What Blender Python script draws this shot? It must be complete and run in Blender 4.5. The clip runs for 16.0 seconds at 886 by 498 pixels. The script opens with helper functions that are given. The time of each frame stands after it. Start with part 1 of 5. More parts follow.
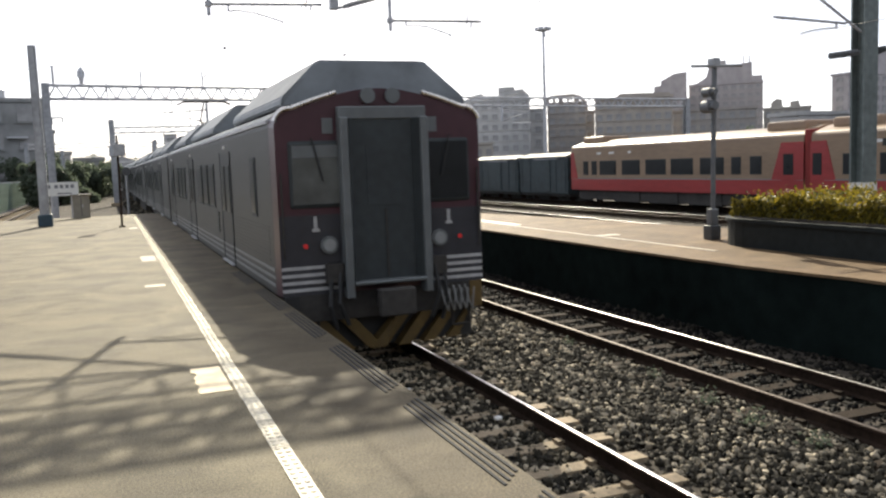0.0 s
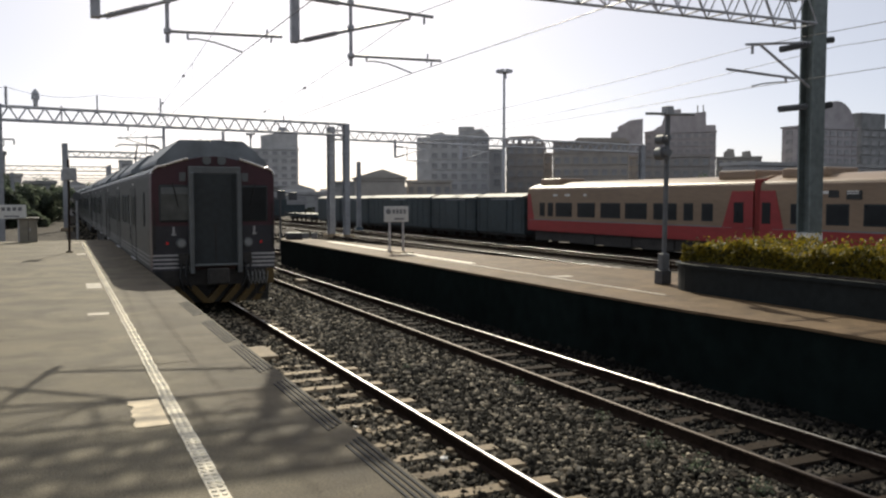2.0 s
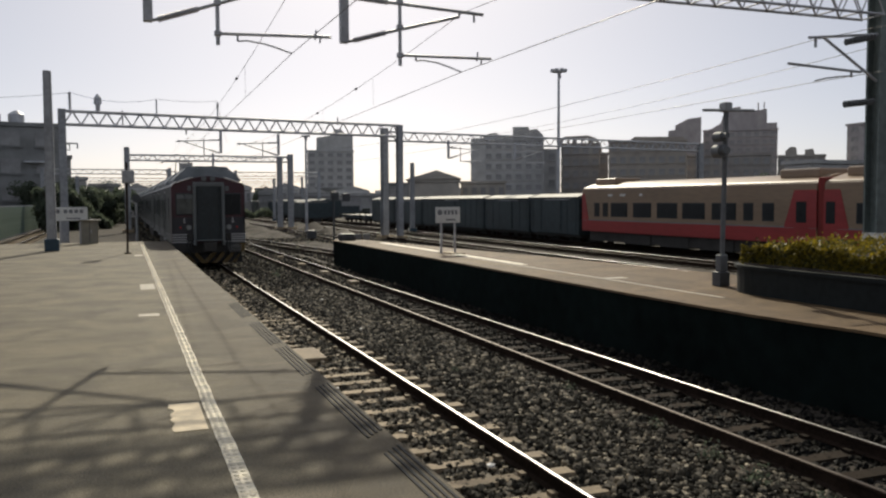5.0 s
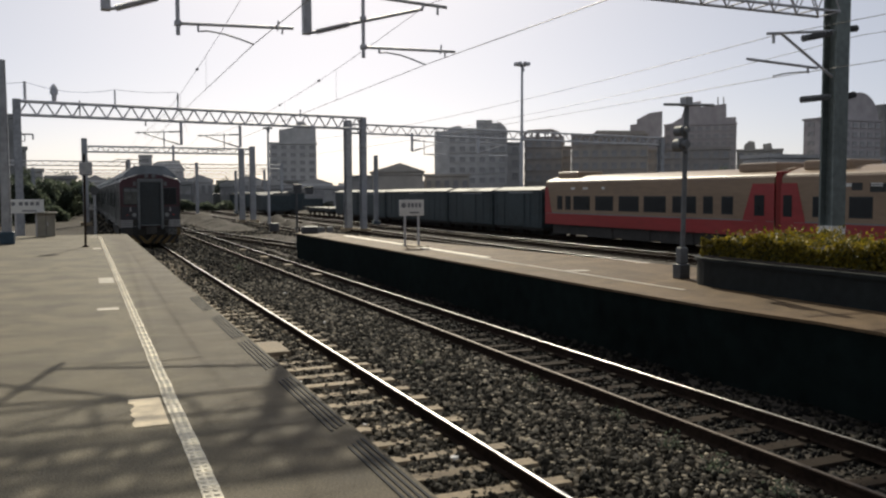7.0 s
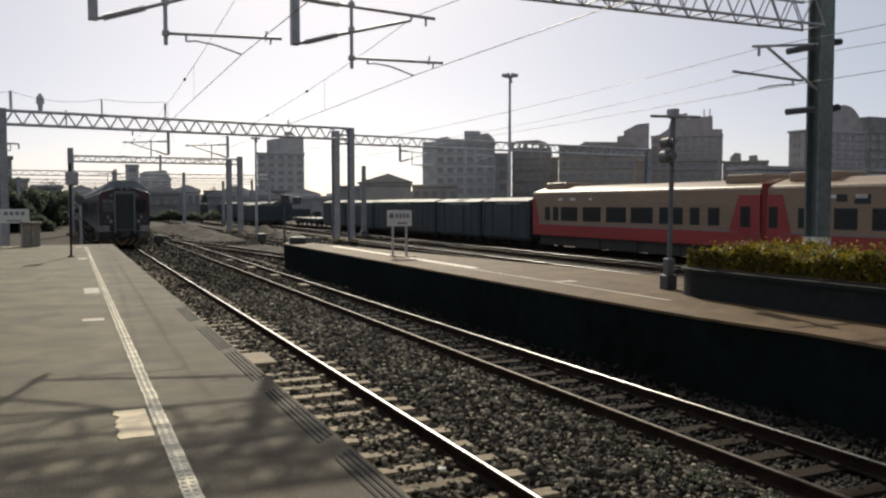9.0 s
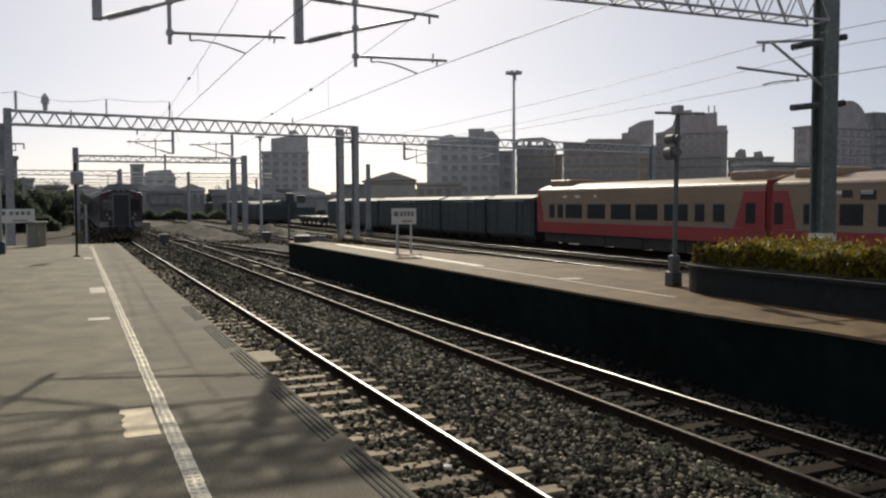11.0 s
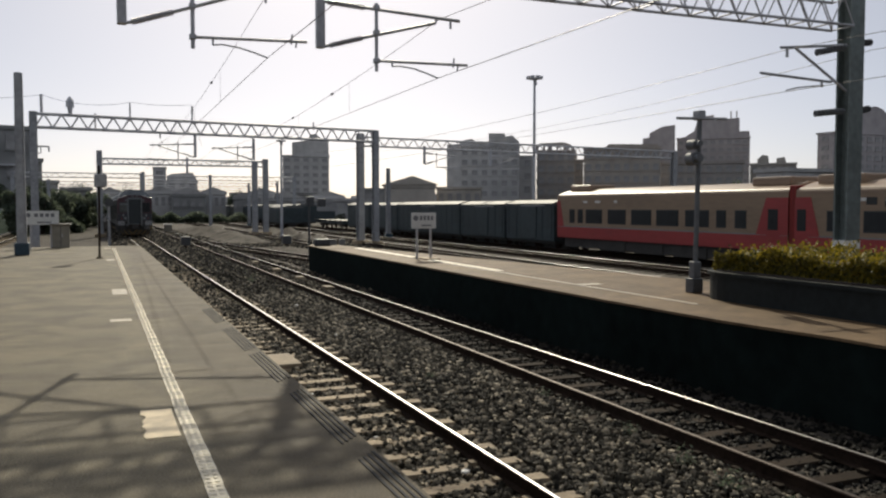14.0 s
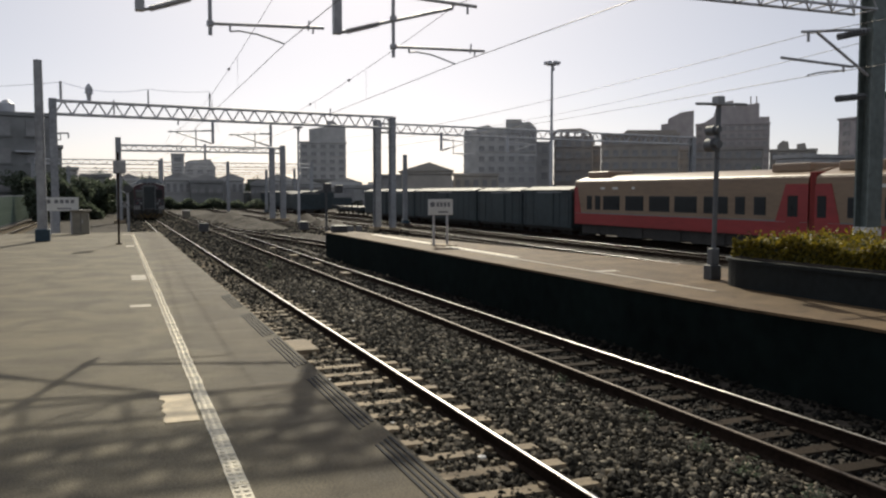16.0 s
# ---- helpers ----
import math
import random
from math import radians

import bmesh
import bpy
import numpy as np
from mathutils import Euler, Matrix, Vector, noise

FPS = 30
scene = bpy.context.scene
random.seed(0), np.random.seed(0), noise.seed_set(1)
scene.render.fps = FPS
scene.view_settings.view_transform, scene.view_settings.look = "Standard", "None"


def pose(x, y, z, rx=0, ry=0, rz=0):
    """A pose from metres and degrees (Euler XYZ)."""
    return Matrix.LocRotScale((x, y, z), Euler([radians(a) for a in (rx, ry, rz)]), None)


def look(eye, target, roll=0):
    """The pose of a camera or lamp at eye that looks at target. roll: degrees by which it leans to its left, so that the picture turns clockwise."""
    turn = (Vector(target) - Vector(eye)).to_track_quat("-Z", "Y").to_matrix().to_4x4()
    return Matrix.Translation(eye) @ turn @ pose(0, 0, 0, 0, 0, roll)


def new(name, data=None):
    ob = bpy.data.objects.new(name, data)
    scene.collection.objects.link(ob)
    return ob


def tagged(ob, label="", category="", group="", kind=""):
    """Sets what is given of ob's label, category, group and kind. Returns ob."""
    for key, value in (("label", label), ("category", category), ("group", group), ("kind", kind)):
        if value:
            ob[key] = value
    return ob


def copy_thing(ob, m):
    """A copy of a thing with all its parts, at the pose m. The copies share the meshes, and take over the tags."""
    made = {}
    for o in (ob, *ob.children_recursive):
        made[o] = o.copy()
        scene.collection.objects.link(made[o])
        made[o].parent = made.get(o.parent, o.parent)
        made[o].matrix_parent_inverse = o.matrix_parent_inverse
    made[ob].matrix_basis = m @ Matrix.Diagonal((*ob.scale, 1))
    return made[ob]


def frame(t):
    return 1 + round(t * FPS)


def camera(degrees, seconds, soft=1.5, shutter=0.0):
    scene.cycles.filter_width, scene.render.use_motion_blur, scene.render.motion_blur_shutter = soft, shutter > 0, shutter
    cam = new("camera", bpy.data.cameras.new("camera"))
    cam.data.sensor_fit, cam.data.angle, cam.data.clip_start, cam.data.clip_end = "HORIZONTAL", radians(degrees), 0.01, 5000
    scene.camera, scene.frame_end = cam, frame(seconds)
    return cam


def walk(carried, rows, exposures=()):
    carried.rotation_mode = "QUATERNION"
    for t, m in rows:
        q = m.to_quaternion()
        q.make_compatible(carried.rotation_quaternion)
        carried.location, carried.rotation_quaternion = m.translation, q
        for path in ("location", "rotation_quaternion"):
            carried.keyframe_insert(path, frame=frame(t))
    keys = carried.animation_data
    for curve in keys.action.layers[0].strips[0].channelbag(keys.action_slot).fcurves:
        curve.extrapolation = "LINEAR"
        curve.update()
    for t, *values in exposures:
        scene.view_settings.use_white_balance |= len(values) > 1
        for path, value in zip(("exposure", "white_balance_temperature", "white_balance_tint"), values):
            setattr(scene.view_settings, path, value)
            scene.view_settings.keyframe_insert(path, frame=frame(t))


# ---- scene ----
# ---- camera ----
cam = camera(55.5, 16.0, soft=2.3, shutter=0.4)


def aim(x, y, z, yaw, pitch, roll):
    eye = Vector((x, y, z))
    a, p = radians(yaw), radians(pitch)
    ahead = Vector((-math.sin(a) * math.cos(p), math.cos(a) * math.cos(p), math.sin(p)))
    return look(eye, eye + ahead, roll)


PATH = [
    (0, -0.231, -0.191, 1.657, -21.46, -5.77, -2.10),
    (0.5, -0.235, -0.207, 1.671, -21.47, -6.09, -1.98),
    (1, -0.241, -0.211, 1.671, -22.00, -5.62, -1.90),
    (1.5, -0.193, -0.216, 1.661, -24.25, -4.04, -1.11),
    (2, -0.167, -0.168, 1.656, -24.48, -3.33, -0.04),
    (2.5, -0.152, -0.094, 1.680, -25.90, -2.91, 0.07),
    (3, -0.089, -0.022, 1.674, -24.32, -3.10, -0.23),
    (3.5, 0.000, 0.000, 1.647, -21.04, -2.48, -0.13),
    (3.7, 0.000, 0.000, 1.647, -20.45, -2.49, -0.31),
    (5.8, 0.000, 0.000, 1.647, -21.38, -3.56, -0.31),
    (6, 0.000, 0.000, 1.647, -22.03, -3.34, 0.05),
    (6.5, 0.000, 0.000, 1.647, -23.02, -3.46, -0.00),
    (7, 0.000, 0.000, 1.647, -23.23, -3.75, -0.19),
    (7.5, 0.000, 0.000, 1.647, -23.43, -3.79, -0.42),
    (8, 0.000, 0.000, 1.647, -23.86, -3.38, -0.30),
    (8.5, 0.000, 0.000, 1.647, -23.48, -3.04, -0.04),
    (9, 0.000, 0.000, 1.647, -24.06, -3.03, -0.06),
    (11.5, 0.000, 0.000, 1.647, -23.70, -3.19, -0.36),
    (12, 0.000, 0.000, 1.647, -23.85, -3.01, -0.03),
    (12.5, 0.000, 0.000, 1.647, -23.61, -3.06, -0.17),
    (13, 0.000, 0.000, 1.647, -23.14, -2.83, -0.19),
    (13.5, 0.000, 0.000, 1.647, -22.61, -2.82, -0.15),
    (14, 0.000, 0.000, 1.647, -22.42, -2.87, 0.01),
    (14.5, 0.000, 0.000, 1.647, -21.83, -2.94, -0.04),
    (15, 0.000, 0.000, 1.647, -21.43, -3.34, 0.02),
    (15.5, 0.000, 0.000, 1.647, -21.24, -3.59, 0.07),
    (16, 0.000, 0.000, 1.647, -21.28, -3.79, 0.01),
]
EXPOSURES = [(0.0, 0.92), (0.5, 0.9), (1.0, 0.6), (1.5, 0.15), (2.0, 0.03), (2.5, -0.06), (3.0, -0.16), (3.5, -0.32), (6.0, -0.26), (16.0, -0.25)]
walk(cam, [(row[0], aim(*row[1:])) for row in PATH], EXPOSURES)

# ---- light ----
SUN_AZ = 16.0      # degrees from the line of the tracks, towards their right
SUN_EL = 33.5
world = bpy.data.worlds.new("sky")
scene.world = world
world.use_nodes = True
wn = world.node_tree
sky = wn.nodes.new("ShaderNodeTexSky")
sky.sky_type = "NISHITA"
sky.sun_disc = False
sky.sun_elevation = radians(SUN_EL)
sky.sun_rotation = radians(SUN_AZ)
sky.air_density, sky.dust_density, sky.ozone_density = 0.45, 1.3, 0.0
haze = wn.nodes.new("ShaderNodeMix")       # thin high haze whitens the whole sky
haze.data_type, haze.blend_type = "RGBA", "MIX"
haze.inputs["Factor"].default_value = 0.44
haze.inputs["B"].default_value = (7.35, 7.6, 7.95, 1)
wn.links.new(sky.outputs[0], haze.inputs["A"])
wn.links.new(haze.outputs["Result"], wn.nodes["Background"].inputs[0])
wn.nodes["Background"].inputs[1].default_value = 0.105
sun = new("sun", bpy.data.lights.new("sun", "SUN"))
sun.data.energy, sun.data.angle, sun.data.color = 4.15, radians(0.6), (1.0, 0.915, 0.73)
sun_way = Vector((math.sin(radians(SUN_AZ)) * math.cos(radians(SUN_EL)), math.cos(radians(SUN_AZ)) * math.cos(radians(SUN_EL)), math.sin(radians(SUN_EL))))
sun.matrix_world = look(sun_way * 100, (0, 0, 0))


# ---- materials ----
def mat(name, color, rough=0.7, metal=0.0, scale=8.0, vary=0.25, bump=0.0, bump_scale=60.0, second=None, spec=0.5, stretch=(1, 1, 1), rand=0.0, coord="Object", stain=0.0):
    """A surface with a coarse and a fine variation of colour, and a fine relief."""
    m = bpy.data.materials.new(name)
    m.use_nodes = True
    nt = m.node_tree
    b = nt.nodes["Principled BSDF"]
    tc = nt.nodes.new("ShaderNodeTexCoord")
    mp = nt.nodes.new("ShaderNodeMapping")
    mp.inputs["Scale"].default_value = stretch
    nt.links.new(tc.outputs[coord], mp.inputs[0])
    n1 = nt.nodes.new("ShaderNodeTexNoise")
    n1.inputs["Scale"].default_value, n1.inputs["Detail"].default_value = scale, 6
    n2 = nt.nodes.new("ShaderNodeTexNoise")
    n2.inputs["Scale"].default_value, n2.inputs["Detail"].default_value = scale / 9.0, 3
    for n in (n1, n2):
        nt.links.new(mp.outputs[0], n.inputs["Vector"])
    add = nt.nodes.new("ShaderNodeMath")
    add.operation = "MULTIPLY_ADD"
    nt.links.new(n1.outputs["Fac"], add.inputs[0])
    add.inputs[1].default_value = 0.5
    half = nt.nodes.new("ShaderNodeMath")
    half.operation = "MULTIPLY"
    nt.links.new(n2.outputs["Fac"], half.inputs[0])
    half.inputs[1].default_value = 0.5
    nt.links.new(half.outputs[0], add.inputs[2])
    ramp = nt.nodes.new("ShaderNodeValToRGB")
    c2 = second or color
    lo = [max(0.0, c * (1 - vary)) for c in c2]
    hi = [min(1.0, c * (1 + vary)) for c in color]
    ramp.color_ramp.elements[0].position, ramp.color_ramp.elements[0].color = 0.36, (*lo, 1)
    ramp.color_ramp.elements[1].position, ramp.color_ramp.elements[1].color = 0.64, (*hi, 1)
    nt.links.new(add.outputs[0], ramp.inputs[0])
    out = ramp.outputs[0]
    if stain:
        n4 = nt.nodes.new("ShaderNodeTexNoise")
        n4.inputs["Scale"].default_value, n4.inputs["Detail"].default_value, n4.inputs["Distortion"].default_value = 1.3, 7, 0.6
        nt.links.new(tc.outputs[coord], n4.inputs["Vector"])
        r4 = nt.nodes.new("ShaderNodeValToRGB")
        r4.color_ramp.elements[0].position, r4.color_ramp.elements[0].color = 0.36, (1 - stain, 1 - stain, 1 - stain, 1)
        r4.color_ramp.elements[1].position, r4.color_ramp.elements[1].color = 0.62, (1 + stain * 0.4, 1 + stain * 0.4, 1 + stain * 0.35, 1)
        nt.links.new(n4.outputs["Fac"], r4.inputs[0])
        mx = nt.nodes.new("ShaderNodeMix")
        mx.data_type, mx.blend_type = "RGBA", "MULTIPLY"
        mx.inputs["Factor"].default_value = 1.0
        nt.links.new(out, mx.inputs["A"])
        nt.links.new(r4.outputs[0], mx.inputs["B"])
        out = mx.outputs["Result"]
        n5 = nt.nodes.new("ShaderNodeTexNoise")
        n5.inputs["Scale"].default_value, n5.inputs["Detail"].default_value = 75.0, 3
        nt.links.new(tc.outputs[coord], n5.inputs["Vector"])
        r5 = nt.nodes.new("ShaderNodeValToRGB")
        r5.color_ramp.elements[0].position, r5.color_ramp.elements[0].color = 0.38, (0.62, 0.62, 0.62, 1)
        r5.color_ramp.elements[1].position, r5.color_ramp.elements[1].color = 0.66, (1.3, 1.28, 1.25, 1)
        nt.links.new(n5.outputs["Fac"], r5.inputs[0])
        my = nt.nodes.new("ShaderNodeMix")
        my.data_type, my.blend_type = "RGBA", "MULTIPLY"
        my.inputs["Factor"].default_value = 1.0
        nt.links.new(out, my.inputs["A"])
        nt.links.new(r5.outputs[0], my.inputs["B"])
        out = my.outputs["Result"]
    if rand:
        oi = nt.nodes.new("ShaderNodeObjectInfo")
        hs = nt.nodes.new("ShaderNodeHueSaturation")
        mr = nt.nodes.new("ShaderNodeMapRange")
        mr.inputs["To Min"].default_value, mr.inputs["To Max"].default_value = 1 - rand, 1 + rand
        nt.links.new(oi.outputs["Random"], mr.inputs["Value"])
        nt.links.new(mr.outputs[0], hs.inputs["Value"])
        nt.links.new(out, hs.inputs["Color"])
        out = hs.outputs[0]
    nt.links.new(out, b.inputs["Base Color"])
    b.inputs["Metallic"].default_value = metal
    b.inputs["Specular IOR Level"].default_value = spec
    rr = nt.nodes.new("ShaderNodeMapRange")
    rr.inputs["To Min"].default_value, rr.inputs["To Max"].default_value = max(0.02, rough - 0.1), min(1.0, rough + 0.1)
    nt.links.new(add.outputs[0], rr.inputs["Value"])
    nt.links.new(rr.outputs[0], b.inputs["Roughness"])
    if bump:
        n3 = nt.nodes.new("ShaderNodeTexNoise")
        n3.inputs["Scale"].default_value, n3.inputs["Detail"].default_value = bump_scale, 5
        nt.links.new(mp.outputs[0], n3.inputs["Vector"])
        bp = nt.nodes.new("ShaderNodeBump")
        bp.inputs["Strength"].default_value, bp.inputs["Distance"].default_value = bump, 0.02
        nt.links.new(n3.outputs["Fac"], bp.inputs["Height"])
        nt.links.new(bp.outputs[0], b.inputs["Normal"])
    return m


def glow(name, color, strength):
    m = bpy.data.materials.new(name)
    m.use_nodes = True
    b = m.node_tree.nodes["Principled BSDF"]
    b.inputs["Base Color"].default_value = (*color, 1)
    b.inputs["Emission Color"].default_value = (*color, 1)
    b.inputs["Emission Strength"].default_value = strength
    return m


def leafy(name, color, second, through_light=0.4):
    """Leaves that let some light through; each clump has its own tone."""
    m = bpy.data.materials.new(name)
    m.use_nodes = True
    nt = m.node_tree
    b = nt.nodes["Principled BSDF"]
    b.inputs["Roughness"].default_value = 0.5
    geo = nt.nodes.new("ShaderNodeNewGeometry")
    ramp = nt.nodes.new("ShaderNodeValToRGB")
    ramp.color_ramp.elements[0].color, ramp.color_ramp.elements[1].color = (*color, 1), (*second, 1)
    nt.links.new(geo.outputs["Random Per Island"], ramp.inputs[0])
    nt.links.new(ramp.outputs[0], b.inputs["Base Color"])
    tr = nt.nodes.new("ShaderNodeBsdfTranslucent")
    nt.links.new(ramp.outputs[0], tr.inputs[0])
    mix = nt.nodes.new("ShaderNodeMixShader")
    mix.inputs[0].default_value = through_light
    nt.links.new(b.outputs[0], mix.inputs[1])
    nt.links.new(tr.outputs[0], mix.inputs[2])
    nt.links.new(mix.outputs[0], nt.nodes["Material Output"].inputs[0])
    return m


M = dict(
    asphalt=mat("platform_asphalt", (0.172, 0.147, 0.1), 0.75, scale=5, vary=0.18, bump=0.5, bump_scale=140, stretch=(0.6, 1.1, 1), spec=0.22, stain=0.3),
    island=mat("island_concrete", (0.16, 0.108, 0.062), 0.7, scale=4, vary=0.25, bump=0.3, bump_scale=90, stain=0.25, spec=0.12),
    # near black: the deep shade on the platform walls is put into this colour
    wall=mat("platform_wall_shaded", (0.008, 0.0125, 0.0115), 0.9, scale=3, vary=0.4, bump=0.5, bump_scale=25, spec=0.04),
    ground=mat("gravel_ground", (0.066, 0.056, 0.045), 0.9, scale=14, vary=0.5, bump=1.0, bump_scale=40, spec=0.15),
    stone=mat("ballast_stone", (0.16, 0.152, 0.125), 0.75, scale=20, vary=0.35, bump=0.3, bump_scale=80, spec=0.15),
    sleeper=mat("sleeper_concrete", (0.3, 0.235, 0.155), 0.75, scale=14, vary=0.3, bump=0.3, bump_scale=80, rand=0.2, spec=0.2),
    sleeperdark=mat("sleeper_dark_concrete", (0.03, 0.022, 0.016), 0.85, scale=14, vary=0.35, bump=0.3, bump_scale=80, rand=0.25, spec=0.08),
    stripe=mat("faded_stripe_paint", (0.2, 0.2, 0.195), 0.5, scale=8, vary=0.15),
    endstripe=mat("aged_white_stripe_paint", (0.42, 0.41, 0.4), 0.5, scale=8, vary=0.2),
    raildull=mat("rail_dull_top", (0.085, 0.066, 0.053), 0.55, 0.5, scale=4, vary=0.2, stretch=(6, 0.4, 6), spec=0.2),
    marking=mat("worn_marking_paint", (0.42, 0.37, 0.29), 0.7, scale=14, vary=0.3, bump=0.2),
    navy=mat("train_lower_dark_paint", (0.036, 0.036, 0.043), 0.4, scale=5, vary=0.2),
    shadewall=mat("light_block_dark_wall", (0.04, 0.038, 0.036), 0.9, scale=0.6, vary=0.3),
    railmid=mat("rail_worn_top", (0.23, 0.22, 0.21), 0.33, 0.9, scale=4, vary=0.2, stretch=(6, 0.4, 6)),
    cable=mat("pale_cable_sheath", (0.2, 0.2, 0.19), 0.5, scale=10, vary=0.2),
    # dark fittings lifted to grey: the haze before them is put into the colour
    siggrey=mat("signal_haze_grey_paint", (0.13, 0.135, 0.14), 0.6, scale=6, vary=0.25),
    rail=mat("rail_steel_top", (0.75, 0.71, 0.67), 0.28, 1.0, scale=4, vary=0.12, stretch=(6, 0.4, 6)),
    rust=mat("rail_rust", (0.034, 0.023, 0.017), 0.9, 0.0, scale=20, vary=0.35, bump=0.3, spec=0.04),
    cream=mat("tactile_cream", (0.88, 0.74, 0.56), 0.6, scale=16, vary=0.22, bump=0.2, second=(0.55, 0.49, 0.39), rand=0.12, spec=0.25),
    patch=mat("mortar_patch", (0.68, 0.57, 0.4), 0.75, scale=10, vary=0.2, bump=0.3, bump_scale=60, spec=0.2),
    groove=mat("groove_shadow_rubber", (0.02, 0.02, 0.02), 0.9, vary=0.3),
    galv=mat("galvanised_steel", (0.46, 0.46, 0.48), 0.5, 0.3, scale=10, vary=0.2, bump=0.1),
    mast=mat("mast_green_steel", (0.15, 0.175, 0.165), 0.5, 0.2, scale=6, vary=0.3, bump=0.15),
    greypole=mat("grey_steel_column", (0.33, 0.335, 0.345), 0.55, 0.3, scale=6, vary=0.25, bump=0.1),
    insul=mat("porcelain_insulator", (0.45, 0.44, 0.46), 0.25, scale=10, vary=0.15),
    wire=mat("copper_wire_weathered", (0.2, 0.19, 0.18), 0.5, 0.7, vary=0.2),
    maroon=mat("train_maroon_paint", (0.062, 0.024, 0.032), 0.35, scale=5, vary=0.18, spec=0.5),
    trainside=mat("train_side_steel", (0.05, 0.049, 0.046), 0.5, 0.3, scale=3, vary=0.15, stretch=(1, 0.3, 3)),
    traindoor=mat("train_door_steel", (0.026, 0.027, 0.028), 0.5, 0.3, scale=4, vary=0.2),
    trainroof=mat("train_roof_grey", (0.15, 0.165, 0.175), 0.5, 0.1, scale=3, vary=0.3),
    traindark=mat("train_underframe", (0.04, 0.036, 0.032), 0.75, 0.1, scale=10, vary=0.4),
    gasket=mat("gangway_rubber", (0.026, 0.032, 0.034), 0.6, scale=8, vary=0.3),
    frame_grey=mat("gangway_frame_paint", (0.14, 0.15, 0.152), 0.45, 0.2, scale=6, vary=0.15),
    white=mat("white_paint", (0.72, 0.7, 0.66), 0.5, scale=8, vary=0.12),
    yellow=mat("warning_yellow_paint", (0.1, 0.062, 0.016), 0.55, scale=10, vary=0.25),
    black=mat("warning_black_paint", (0.02, 0.02, 0.02), 0.6, scale=10, vary=0.25),
    dglass=mat("dark_window_glass", (0.02, 0.022, 0.024), 0.3, scale=3, vary=0.2, spec=0.25),
    # pale blotched pane: the cab window's reflection is put into its colour
    reflectglass=mat("cab_glass_reflection", (0.1, 0.105, 0.1), 0.25, scale=2.5, vary=0.45, spec=0.6),
    lampglass=mat("lamp_lens", (0.3, 0.31, 0.31), 0.15, scale=10, vary=0.1, spec=0.8),
    red=mat("railcar_red_paint", (0.32, 0.032, 0.032), 0.4, scale=4, vary=0.15, stretch=(1, 0.4, 2)),
    gangred=mat("gangway_red_cloth", (0.22, 0.024, 0.02), 0.8, scale=6, vary=0.3, stretch=(1, 6, 1)),
    buff=mat("railcar_cream_paint", (0.27, 0.185, 0.118), 0.42, scale=4, vary=0.15, stretch=(1, 0.4, 2)),
    wagon=mat("wagon_dark_paint", (0.028, 0.042, 0.047), 0.6, scale=3, vary=0.35, bump=0.2, bump_scale=12),
    wagonroof=mat("wagon_roof_sheet", (0.12, 0.118, 0.112), 0.65, 0.1, scale=3, vary=0.25),
    planter=mat("planter_dark_stone", (0.013, 0.0165, 0.0165), 0.7, scale=8, vary=0.35, bump=0.4, bump_scale=40, spec=0.2),
    soil=mat("planter_soil", (0.04, 0.03, 0.022), 0.95, scale=20, vary=0.4, bump=0.6),
    hedge=leafy("hedge_leaf", (0.02, 0.03, 0.006), (0.36, 0.27, 0.025), 0.45),
    tree=leafy("tree_leaf", (0.085, 0.11, 0.075), (0.12, 0.14, 0.1), 0.6),
    bark=mat("bark", (0.07, 0.055, 0.04), 0.9, scale=12, vary=0.4, bump=0.6),
    signwhite=mat("sign_white_enamel", (0.62, 0.62, 0.6), 0.45, scale=6, vary=0.08),
    signdark=mat("sign_faded_ink", (0.16, 0.165, 0.18), 0.5, vary=0.1),
    bluebase=mat("pole_base_blue_paint", (0.03, 0.06, 0.085), 0.5, scale=8, vary=0.3),
    cabinet=mat("cabinet_beige_paint", (0.22, 0.2, 0.16), 0.55, scale=5, vary=0.2),
    sigblack=mat("signal_black_paint", (0.06, 0.062, 0.066), 0.5, vary=0.3),
    ribpale=mat("fence_pale_green_rib", (0.2, 0.26, 0.21), 0.6, scale=4, vary=0.2),
    fence=mat("fence_green_panel", (0.09, 0.13, 0.1), 0.6, scale=4, vary=0.25),
    # town facades: part of the far haze is put into these base colours
    b_brown=mat("tower_brown_tile", (0.34, 0.31, 0.285), 0.8, scale=0.5, vary=0.2, bump=0.2, bump_scale=4, spec=0.2),
    b_grey=mat("tower_grey_tile", (0.46, 0.45, 0.44), 0.8, scale=0.5, vary=0.2, bump=0.2, bump_scale=4, spec=0.2),
    b_dark=mat("tower_dark_render", (0.24, 0.24, 0.235), 0.85, scale=0.4, vary=0.3, bump=0.2, bump_scale=3),
    b_mauve=mat("tower_mauve_tile", (0.36, 0.33, 0.33), 0.8, scale=0.5, vary=0.2, bump=0.2, bump_scale=4),
    b_tan=mat("block_tan_render", (0.38, 0.335, 0.29), 0.85, scale=0.5, vary=0.2, bump=0.2, bump_scale=4),
    b_pale=mat("house_pale_render", (0.4, 0.365, 0.32), 0.85, scale=0.5, vary=0.2, bump=0.2, bump_scale=4),
    b_roof=mat("shed_roof_sheet", (0.36, 0.35, 0.34), 0.6, 0.2, scale=0.6, vary=0.25),
    # glass kept near the wall tone, with the haze over it painted in
    b_win=mat("facade_hazed_glass", (0.25, 0.242, 0.238), 0.3, scale=1, vary=0.3, spec=0.6),
    tail=glow("tail_lamp_red", (0.5, 0.02, 0.02), 0.08),
)


